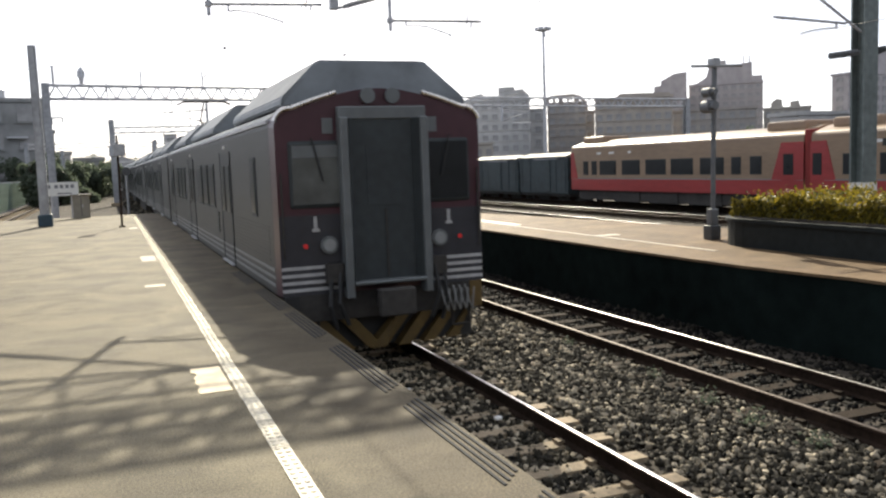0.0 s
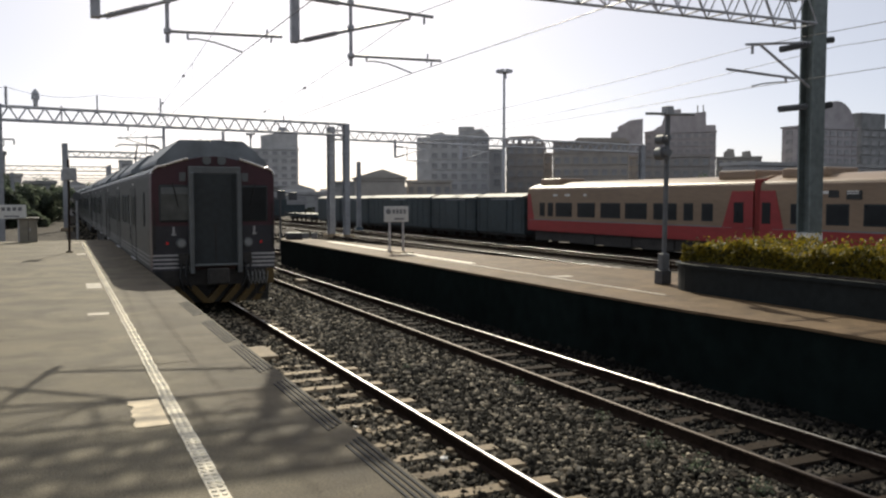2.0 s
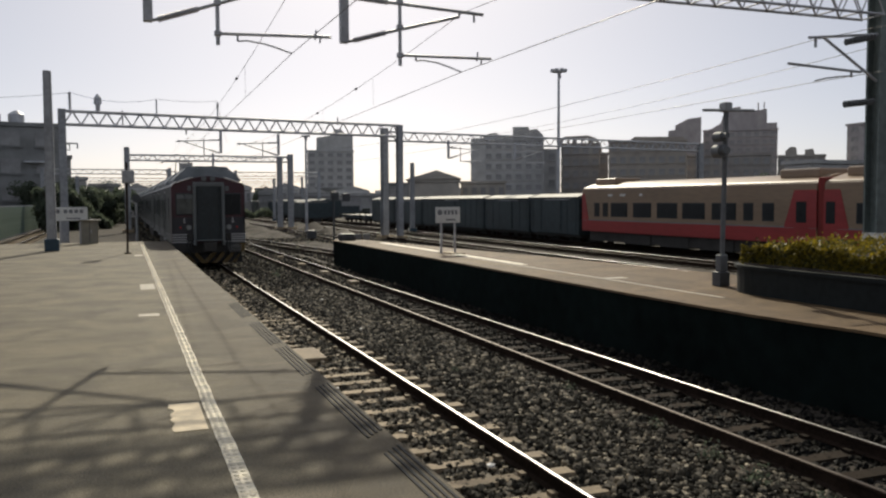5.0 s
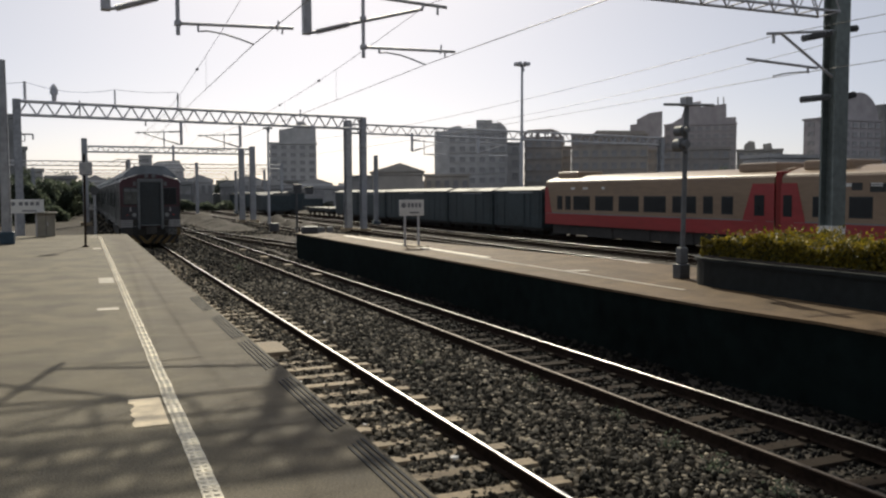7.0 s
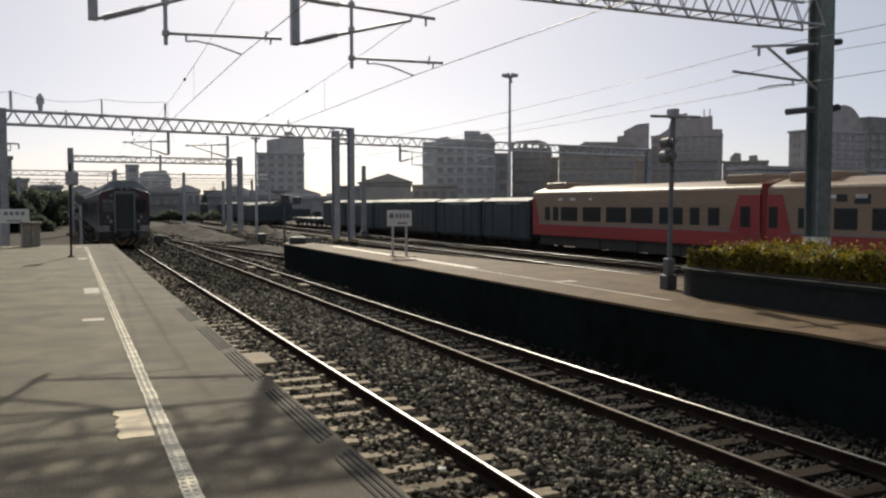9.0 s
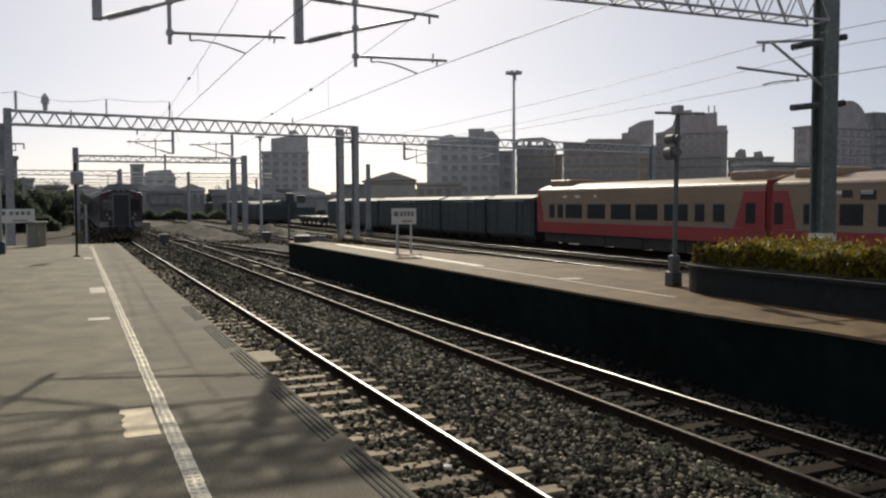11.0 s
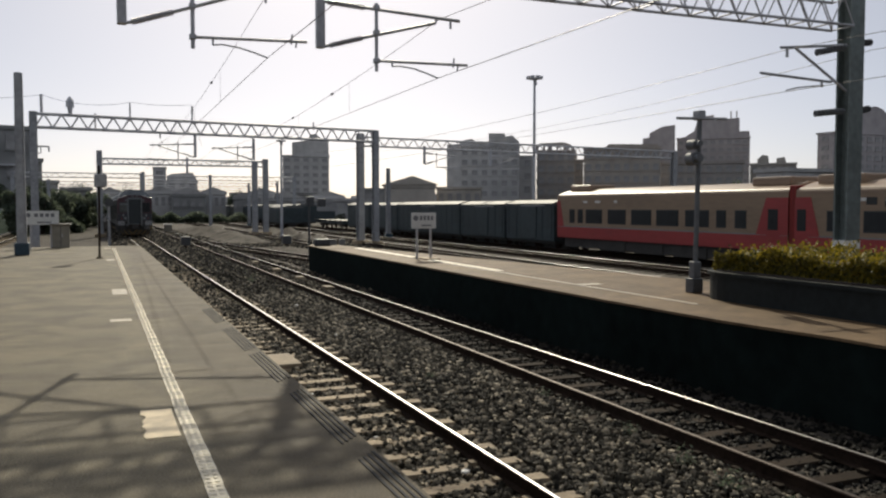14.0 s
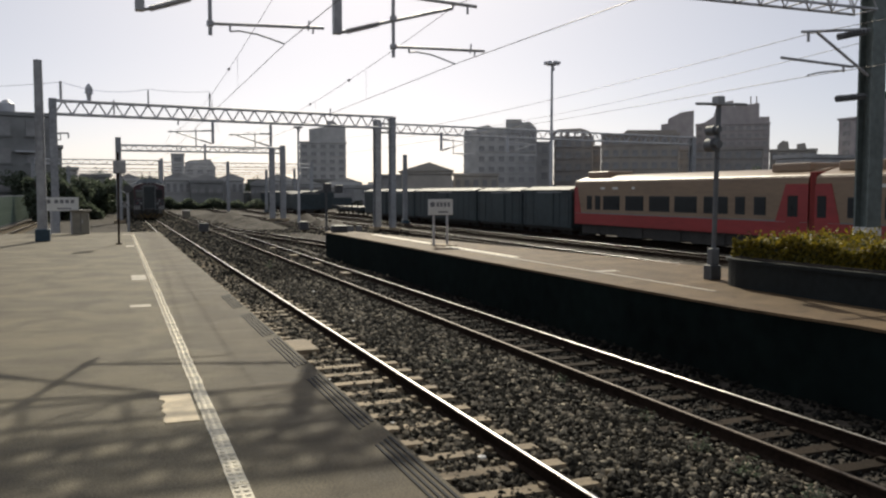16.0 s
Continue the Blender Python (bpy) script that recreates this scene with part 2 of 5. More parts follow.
def brake_dust(m, x0, x1, least, ragged):
    """Brown brake dust that thickens across a platform from x0 to x1, with a ragged border."""
    nt = m.node_tree
    b = nt.nodes["Principled BSDF"]
    clean = b.inputs["Base Color"].links[0].from_socket
    tc = nt.nodes.new("ShaderNodeTexCoord")
    sep = nt.nodes.new("ShaderNodeSeparateXYZ")
    nt.links.new(tc.outputs["Object"], sep.inputs[0])
    n = nt.nodes.new("ShaderNodeTexNoise")
    n.inputs["Scale"].default_value, n.inputs["Detail"].default_value = 1.6, 5
    nt.links.new(tc.outputs["Object"], n.inputs["Vector"])
    shift = nt.nodes.new("ShaderNodeMath")
    shift.operation = "MULTIPLY_ADD"
    nt.links.new(n.outputs["Fac"], shift.inputs[0])
    shift.inputs[1].default_value = ragged
    nt.links.new(sep.outputs["X"], shift.inputs[2])
    mr = nt.nodes.new("ShaderNodeMapRange")
    mr.interpolation_type = "SMOOTHSTEP"
    mr.inputs["From Min"].default_value, mr.inputs["From Max"].default_value = x0 + ragged / 2, x1 + ragged / 2
    nt.links.new(shift.outputs[0], mr.inputs["Value"])
    mx = nt.nodes.new("ShaderNodeMix")
    mx.data_type, mx.blend_type = "RGBA", "MULTIPLY"
    nt.links.new(mr.outputs[0], mx.inputs["Factor"])
    nt.links.new(clean, mx.inputs["A"])
    mx.inputs["B"].default_value = (least * 1.03, least * 0.98, least * 0.96, 1)
    nt.links.new(mx.outputs["Result"], b.inputs["Base Color"])


brake_dust(M["asphalt"], 0.45, 1.35, 0.7, 0.5)


# ---- mesh helpers ----
def bx(bm, x0, x1, y0, y1, z0, z1):
    """A box into bm; returns its vertices."""
    m = Matrix.Translation(((x0 + x1) / 2, (y0 + y1) / 2, (z0 + z1) / 2)) @ Matrix.Diagonal((abs(x1 - x0), abs(y1 - y0), abs(z1 - z0), 1))
    return bmesh.ops.create_cube(bm, size=1, matrix=m)["verts"]


def bevelled(x0, x1, y0, y1, z0, z1, r=0.02, seg=2):
    bm = bmesh.new()
    bx(bm, x0, x1, y0, y1, z0, z1)
    bmesh.ops.bevel(bm, geom=bm.edges[:], offset=r, segments=seg, affect="EDGES", profile=0.5)
    return bm


def box(*a):
    bm = bmesh.new()
    bx(bm, *a)
    return bm


def rod(bm, a, b, r, n=8, r2=None):
    """A round bar from a to b."""
    a, b = Vector(a), Vector(b)
    d = b - a
    m = Matrix.Translation((a + b) / 2) @ d.to_track_quat("Z", "Y").to_matrix().to_4x4()
    return bmesh.ops.create_cone(bm, cap_ends=True, segments=n, radius1=r, radius2=r if r2 is None else r2, depth=d.length, matrix=m)["verts"]


def rods(pairs, r, n=8):
    bm = bmesh.new()
    for a, b in pairs:
        rod(bm, a, b, r, n)
    return bm


def disc_stack(bm, a, b, r, count, core=0.03):
    """A ribbed insulator from a to b."""
    a, b = Vector(a), Vector(b)
    rod(bm, a, b, core, 8)
    for i in range(count):
        c = a.lerp(b, (i + 0.5) / count)
        h = (b - a).normalized() * ((b - a).length / count * 0.28)
        rod(bm, c - h, c + h, r, 10, r * 0.55)


def prism(outline, z0, z1):
    """An upright prism over an outline of (x, y)."""
    bm = bmesh.new()
    lo = [bm.verts.new((x, y, z0)) for x, y in outline]
    hi = [bm.verts.new((x, y, z1)) for x, y in outline]
    bm.faces.new(hi)
    bm.faces.new(lo[::-1])
    for i in range(len(lo)):
        j = (i + 1) % len(lo)
        bm.faces.new((lo[i], lo[j], hi[j], hi[i]))
    bmesh.ops.recalc_face_normals(bm, faces=bm.faces[:])
    return bm


def along_y(profile, y0, y1, steps=1):
    """A profile of (x, z) drawn out along y."""
    bm = bmesh.new()
    rings = []
    for k in range(steps + 1):
        y = y0 + (y1 - y0) * k / steps
        rings.append([bm.verts.new((x, y, z)) for x, z in profile])
    n = len(profile)
    for a, b in zip(rings, rings[1:]):
        for i in range(n):
            j = (i + 1) % n
            bm.faces.new((a[i], a[j], b[j], b[i]))
    bm.faces.new(rings[0][::-1])
    bm.faces.new(rings[-1])
    bmesh.ops.recalc_face_normals(bm, faces=bm.faces[:])
    return bm


def mesh_of(name, bm, material, smooth=False):
    me = bpy.data.meshes.new(name)
    bm.to_mesh(me)
    bm.free()
    me.materials.append(material)
    if smooth:
        for p in me.polygons:
            p.use_smooth = True
    return me


def part(name, bm, material, parent, label="", smooth=False):
    ob = new(name, bm if isinstance(bm, bpy.types.Mesh) else mesh_of(name, bm, material, smooth))
    ob.parent = parent
    return tagged(ob, label)


def thing(name, label, category, group="", kind="", at=(0, 0, 0)):
    ob = new(name)
    ob.empty_display_size = 0.1
    ob.location = at
    return tagged(ob, label, category, group, kind)


def solid(name, bm, material, label="", category="", group="", kind="", smooth=False):
    return tagged(new(name, mesh_of(name, bm, material, smooth)), label, category, group, kind)


rng = random.Random(7)

# ---- ground and platforms ----
RAIL = -0.92          # height of the rail heads; the platform is at 0
BED = -1.12           # top of the ballast
solid("ground", box(-3000, 3000, -600, 4500, BED - 0.6, BED), M["ground"], "dusty grey-brown gravel ground of the railway yard", "ground", kind="structure")

pavement = solid("pavement", box(-5.4, 1.4, -40, 38, BED, 0), M["asphalt"], "worn grey asphalt station platform in low sun", "platform", kind="structure")
part("edge_coping", box(1.4, 1.735, -40, 38, -0.22, 0.0), M["asphalt"], pavement, "grey concrete platform edge")
part("edge_wall", box(1.403, 1.6, -40, 38, BED, -0.22), M["wall"], pavement, "dark platform wall with shade in its colour")

ISLAND = [(8.62, -40), (8.62, 7.9), (8.5, 8.7), (8.38, 9.8), (8.34, 12.5), (8.32, 35.2), (8.8, 36.3), (9.6, 35.4), (10.65, 28.3), (11.8, 20.5), (12.45, 15), (12.5, -40)]
island = solid("pavement_island", prism(ISLAND, -0.04, 0), M["island"], "sunlit pale concrete island platform", "platform", kind="structure")
inner = [(x + (0.03 if x < 9 else -0.03), y - (0.05 if y > 30 else 0)) for x, y in ISLAND]
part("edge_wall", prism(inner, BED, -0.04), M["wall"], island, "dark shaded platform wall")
part("painted_line", box(9.36, 9.44, 11.5, 24, 0.0, 0.004), M["marking"], island, "faded white painted line")
# far stretch in brighter cream: the gleam of grazing light is put into its colour
part("painted_line", box(9.52, 9.74, 19.5, 32.3, 0.0, 0.004), M["cream"], island, "faded white painted line")
part("painted_bar", box(9.44, 9.95, 15.2, 15.45, 0.0, 0.004), M["marking"], island)
part("kerb_slab", box(9.45, 9.95, 24.3, 25.4, 0.0, 0.03), M["sleeper"], island)


# tactile strip: cream tiles with raised studs
def tactile_tile():
    bm = bmesh.new()
    bx(bm, -0.053, 0.053, -0.146, 0.146, 0, 0.006)
    for i in range(2):
        for j in range(4):
            rod(bm, (-0.024 + 0.048 * i, -0.11 + 0.073 * j, 0.005), (-0.024 + 0.048 * i, -0.11 + 0.073 * j, 0.0135), 0.02, 7, 0.014)
    return mesh_of("tactile_tile", bm, M["cream"])


strip = thing("tactile_strip", "worn cream tactile strip with raised studs along the platform", "tactile paving", kind="structure", at=(0.614, 0, 0.001))
strip.rotation_euler = (0, 0, -0.001)
tile_mesh = tactile_tile()
for i in range(140):
    t = new("tile", tile_mesh)
    t.parent = strip
    t.location = (rng.uniform(-0.004, 0.004), -5.9 + 0.3 * i, rng.uniform(0, 0.002))
    t.rotation_euler = (0, 0, rng.uniform(-0.012, 0.012))

# pale mortar patch with a torn edge beside the strip
ragged = [(0.54, 6.24), (0.54, 7.12)]
for i in range(15):
    ragged.append((0.31 + rng.uniform(-0.018, 0.018) + (0.025 if i in (3, 4, 10) else 0), 7.12 - 0.88 * i / 14))
solid("mortar_patch", prism(ragged, 0.0, 0.007), M["patch"], "pale cream mortar patch with a ragged edge on the platform", "patch")
for a in ((0.27, 0.54, 16.85, 17.95), (0.17, 0.46, 12.86, 13.14), (0.29, 0.54, 27.6, 28.3), (0.3, 0.54, 35.6, 36.0)):
    solid("platform_marking", box(*a, 0.0, 0.005), M["marking"], "faded white painted marking on the platform", "marking", "platform markings")
# rubber grip grooves by the edge
for n, (y0, y1) in enumerate(((2.0, 3.3), (3.6, 5.2), (5.6, 7.3), (7.85, 9.4), (9.7, 11.5), (12.2, 13.9))):
    g = thing("grip_strip", "dark grip grooves in the platform edge", "grip strip", "grip strips", at=(0, 0, 0))
    for k in range(4):
        x = 1.55 + 0.045 * k
        part("groove", box(x, x + 0.018, y0 + 0.05 * k, y1 + 0.05 * k, 0.001, 0.007), M["groove"], g)


# ---- tracks ----
def rail_profile(cx):
    half = [(0.0, 0.0), (0.028, 0.0), (0.034, -0.008), (0.034, -0.03), (0.009, -0.045), (0.009, -0.125), (0.062, -0.145), (0.062, -0.153)]
    return [(cx + x, RAIL + z) for x, z in half] + [(cx - x, RAIL + z) for x, z in half[:0:-1]]


def sleeper_mesh(material="sleeper"):
    bm = bmesh.new()
    for v in bx(bm, -1.05, 1.05, -0.12, 0.12, BED - 0.1, RAIL - 0.153):
        if v.co.z > BED - 0.05:
            v.co.y *= 0.8
            if abs(v.co.x) > 0.9:
                v.co.x *= 0.97
    for s in (-1, 1):
        for d in (-0.1, 0.1):
            bx(bm, s * 0.566 + d - 0.035, s * 0.566 + d + 0.035, -0.05, 0.05, RAIL - 0.153, RAIL - 0.115)
    return mesh_of("sleeper", bm, M[material])


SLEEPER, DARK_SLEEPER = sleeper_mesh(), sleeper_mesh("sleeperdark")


def railway_track(cx, y0, y1, step, label, skew=0.0):
    track = thing("railway_track", label, "railway track", "tracks of the yard", kind="structure", at=(cx, 0, 0))
    if skew:
        track.rotation_euler = (0, 0, radians(skew))
    for s in (-1, 1):
        r = part("rail", along_y(rail_profile(s * 0.566), y0, y1, 1), M["rust"], track, "rusty steel rail with a polished head")
        part("rail_head", along_y([(s * 0.566 + q * (0.62 if cx < 6 else 0.8 if s < 0 else 0.66), RAIL + z) for q, z in ((-0.034, -0.004), (-0.031, 0.0015), (-0.022, 0.004), (-0.008, 0.005), (0.008, 0.005), (0.022, 0.004), (0.031, 0.0015), (0.034, -0.004))], y0, y1), M["rail" if 0 < cx < 6 else "raildull" if s < 0 else "railmid"], r, "bright polished running surface")
    n = int((min(y1, 130) - max(y0, -4)) / step)
    for i in range(n):
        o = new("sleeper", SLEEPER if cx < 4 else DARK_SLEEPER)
        o.parent = track
        o.location = (rng.uniform(-0.02, 0.02), max(y0, -4) + step * i, rng.uniform(-0.012, 0.004))
        o.rotation_euler = (0, 0, rng.uniform(-0.012, 0.012))
    return track


railway_track(3.163, -40, 320, 0.6, "straight railway track on grey ballast and pale sleepers")
railway_track(6.755, -40, 320, 0.6, "railway track beside the island platform on dark ballast")
railway_track(14.1, -40, 260, 0.75, "railway track behind the island platform")
railway_track(18.6, -40, 260, 0.75, "yard track with shining rail heads")
railway_track(22.6, -40, 260, 0.75, "yard track with shining rail heads")
railway_track(26.9, -40, 260, 0.75, "yard track under the parked railcars")
railway_track(-6.95, -40, 260, 0.75, "railway track along the green fence")
for y in (27.2, 31.4, 35.8, 41.0):
    solid("point_plate", bevelled(6.95, 7.25, y - 0.3, y + 0.3, BED, -0.98, 0.02), M["sleeper"], "pale cover plate of a point rod between the rails", "plate", "point plates")
# a turnout that leaves the second track and runs behind the island platform
railway_track(15.6, 20, 64, 0.75, "diverging track of a turnout", skew=7.5)


def stones(name, x0, x1, y0, y1, count, size, label, clear=(), low=0.0, gaps=0.0, material="stones"):
    """Loose broken stones, each a dented twelve-cornered lump."""
    ico = bmesh.new()
    bmesh.ops.create_icosphere(ico, subdivisions=1, radius=1.0)
    base = np.array([v.co[:] for v in ico.verts])
    tri = np.array([[v.index for v in f.verts] for f in ico.faces])
    ico.free()
    r = np.random.RandomState(int(x0 * 10 + y0 + count))
    u = r.rand(count)
    pos = np.stack([x0 + (x1 - x0) * r.rand(count), y0 + (y1 - y0) * u ** 1.35, np.zeros(count)], 1)
    for a, b in clear:
        keep = (pos[:, 0] < a) | (pos[:, 0] > b)
        pos = pos[keep]
    if gaps:
        off = np.abs((pos[:, 1] + 4.3) % 0.6 - 0.3)
        pos = pos[(off > 0.11) | (r.rand(len(pos)) > gaps)]
    n = len(pos)
    far = 1 + (pos[:, 1] - y0) / max(1.0, y1 - y0) * 0.7
    s = size * (0.6 + 0.8 * r.rand(n)) * far
    shape = base[None] * (0.65 + 0.6 * r.rand(n, len(base), 1)) * (0.7 + 0.5 * r.rand(n, 1, 3))
    ang = r.rand(n) * 6.283
    ca, sa = np.cos(ang)[:, None], np.sin(ang)[:, None]
    x, y = shape[..., 0] * ca - shape[..., 1] * sa, shape[..., 0] * sa + shape[..., 1] * ca
    v = np.stack([x, y, shape[..., 2]], -1) * s[:, None, None]
    wave = 0.03 * np.sin(pos[:, 0] * 2.1) * np.sin(pos[:, 1] * 0.9)
    pos[:, 2] = BED + s * 0.25 + wave * 0.6 + 0.035 * r.rand(n) - low
    v += pos[:, None]
    f = tri[None] + (np.arange(n) * len(base))[:, None, None]
    me = bpy.data.meshes.new(name)
    me.from_pydata(v.reshape(-1, 3).tolist(), [], f.reshape(-1, 3).tolist())
    me.materials.append(M[material])
    return tagged(new(name, me), label, "ballast", kind="stuff")


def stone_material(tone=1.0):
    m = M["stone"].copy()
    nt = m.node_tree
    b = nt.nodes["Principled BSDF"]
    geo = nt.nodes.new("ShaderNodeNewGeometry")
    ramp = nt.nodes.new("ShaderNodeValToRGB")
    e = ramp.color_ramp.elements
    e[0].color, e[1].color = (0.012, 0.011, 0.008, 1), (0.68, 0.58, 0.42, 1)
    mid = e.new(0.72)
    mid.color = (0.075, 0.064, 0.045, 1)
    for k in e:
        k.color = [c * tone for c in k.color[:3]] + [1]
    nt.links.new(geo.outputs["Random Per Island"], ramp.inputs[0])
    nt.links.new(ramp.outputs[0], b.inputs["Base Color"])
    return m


# tone 0.08: oily stones, darkened further with shade put into their colour
M["stones"], M["oily_shade_stones"] = stone_material(0.76), stone_material(0.08)
M["yard_stones"] = stone_material(0.5)
stones("ballast_stones", 3.78, 4.25, 3.2, 26, 4200, 0.03, "broken grey ballast stones at the sleeper ends", low=0.035, gaps=0.8)
stones("ballast_stones", 4.2, 6.15, 3.2, 26, 19000, 0.03, "broken grey ballast stones between the tracks")
stones("ballast_stones", 1.75, 3.05, 4.0, 26, 9500, 0.03, "broken grey ballast stones between the sleepers", low=0.04, gaps=0.93)
stones("ballast_stones", 2.95, 3.66, 4.0, 26, 6500, 0.031, "broken grey ballast stones heaped inside the rail", low=0.012, gaps=0.3)
stones("ballast_stones", 6.25, 8.62, 3.2, 26, 15000, 0.031, "broken dark ballast stones in the shade of the island", low=0.02, gaps=0.35, material="oily_shade_stones")
stones("yard_gravel", 8.7, 17.5, 37, 80, 8000, 0.055, "coarse brown gravel strewn over the yard", material="yard_stones")
stones("yard_gravel", 1.0, 8.3, 60, 105, 5000, 0.06, "coarse brown gravel between the far tracks", material="yard_stones")
stones("ballast_stones", 1.7, 8.3, 26, 60, 11000, 0.045, "broken grey ballast stones farther along the tracks", material="yard_stones")
stones("ballast_stones", 1.75, 8.6, -8, 4.0, 12000, 0.033, "broken grey ballast stones beside the near sleepers", low=0.03, gaps=0.6)


# ---- overhead line ----
def lattice(p0, x1, z0, z1, y_half, bay, r=0.022):
    """A beam along x from p0 to x1: chords and zigzag bracing, in two faces if y_half is given."""
    x0, y = p0
    n = max(2, int(round((x1 - x0) / bay)))
    pairs_c, pairs_b = [], []
    faces = (-y_half, y_half) if y_half else (0,)
    for d in faces:
        for z in (z0, z1):
            pairs_c.append(((x0, y + d, z), (x1, y + d, z)))
        for i in range(n):
            a, b = x0 + (x1 - x0) * i / n, x0 + (x1 - x0) * (i + 1) / n
            m = (a + b) / 2
            pairs_b += [((a, y + d, z0), (m, y + d, z1)), ((m, y + d, z1), (b, y + d, z0))]
    if y_half:
        for i in range(n + 1):
            a = x0 + (x1 - x0) * i / n
            for z in (z0, z1):
                pairs_b.append(((a, y - y_half, z), (a, y + y_half, z)))
                if i < n:
                    pairs_b.append(((a, y - y_half, z), (a + (x1 - x0) / n, y + y_half, z)))
    return rods(pairs_c, r * 1.9, 6), rods(pairs_b, r, 5)


def h_column(x, y, z0, z1, w, d=None):
    """A steel column of H section."""
    d = d or w
    t, u = w * 0.12, w / 2
    v = d / 2
    return prism([(x - u, y - v), (x + u, y - v), (x + u, y - v + t), (x + t, y - v + t), (x + t, y + v - t), (x + u, y + v - t), (x + u, y + v), (x - u, y + v), (x - u, y + v - t), (x - t, y + v - t), (x - t, y - v + t), (x - u, y - v + t)], z0, z1)


def gantry(label, x0, x1, y, z0, z1, y_half, bay, columns, col_w, r=0.022, metal="galv", swing=0.0):
    g = thing("catenary_gantry", label, "gantry", "catenary gantries")
    if swing:
        g.matrix_world = Matrix.Translation((x0, y, 0)) @ Matrix.Rotation(radians(swing), 4, "Z") @ Matrix.Translation((-x0, -y, 0))
    chords, web = lattice((x0, y), x1, z0, z1, y_half, bay, r)
    part("chord", chords, M[metal], g)
    part("bracing", web, M[metal], g)
    for cx, top in columns:
        c = part("column", h_column(cx, y, BED, top, col_w), M["greypole"], g, "grey steel column")
        part("footing", bevelled(cx - col_w, cx + col_w, y - col_w, y + col_w, BED, BED + 0.3, 0.03), M["sleeper"], c)
    return g


def cantilever(parent, x, y, z, side=1, r=0.03):
    """A bracket with insulators, a registration tube and a steady arm; x, z: the lower end of its drop post."""
    def p(dx, dz):
        return (x + side * dx, y, z + dz)
    post = part("drop_post", box(x - 0.075, x + 0.075, y - 0.075, y + 0.075, z, z + 1.4), M["galv"], parent, "hanging steel post")
    for e0, e1 in ((p(0.06, 0.01), p(0.8, 0.22)), (p(0.06, 0.84), p(0.75, 0.8))):
        bm = bmesh.new()
        disc_stack(bm, e0, e1, 0.075, 9)
        part("insulator", bm, M["insul"], parent, "ribbed porcelain insulator")
    part("bracket_tube", rods([(p(0.8, 0.22), p(2.3, 0.66)), (p(0.75, 0.8), p(2.8, 0.68)), (p(1.07, 0.9), p(1.07, -0.25)), (p(1.05, -0.2), p(2.95, -0.17))], r, 8), M["galv"], parent, "galvanised bracket tubes")
    curve = [p(1.4, -0.22), p(1.75, -0.24), p(2.1, -0.33), p(2.35, -0.48)]
    bm = rods(list(zip(curve, curve[1:])), r * 0.55, 6)
    rod(bm, p(1.4, -0.17), p(1.4, -0.24), r * 0.8, 6)
    part("steady_arm", bm, M["galv"], parent, "thin curved steady arm")
    part("clamp", rods([(p(2.62, 0.62), p(2.62, 0.78))], r, 6), M["galv"], parent)
    part("clamp", rods([(p(2.75, -0.28), p(2.75, -0.08))], r * 0.7, 6), M["galv"], parent)
    return post


NEAR_Y = 15.5
SWING = radians(-22.8)     # the hinged brackets have swung towards the platform's near end


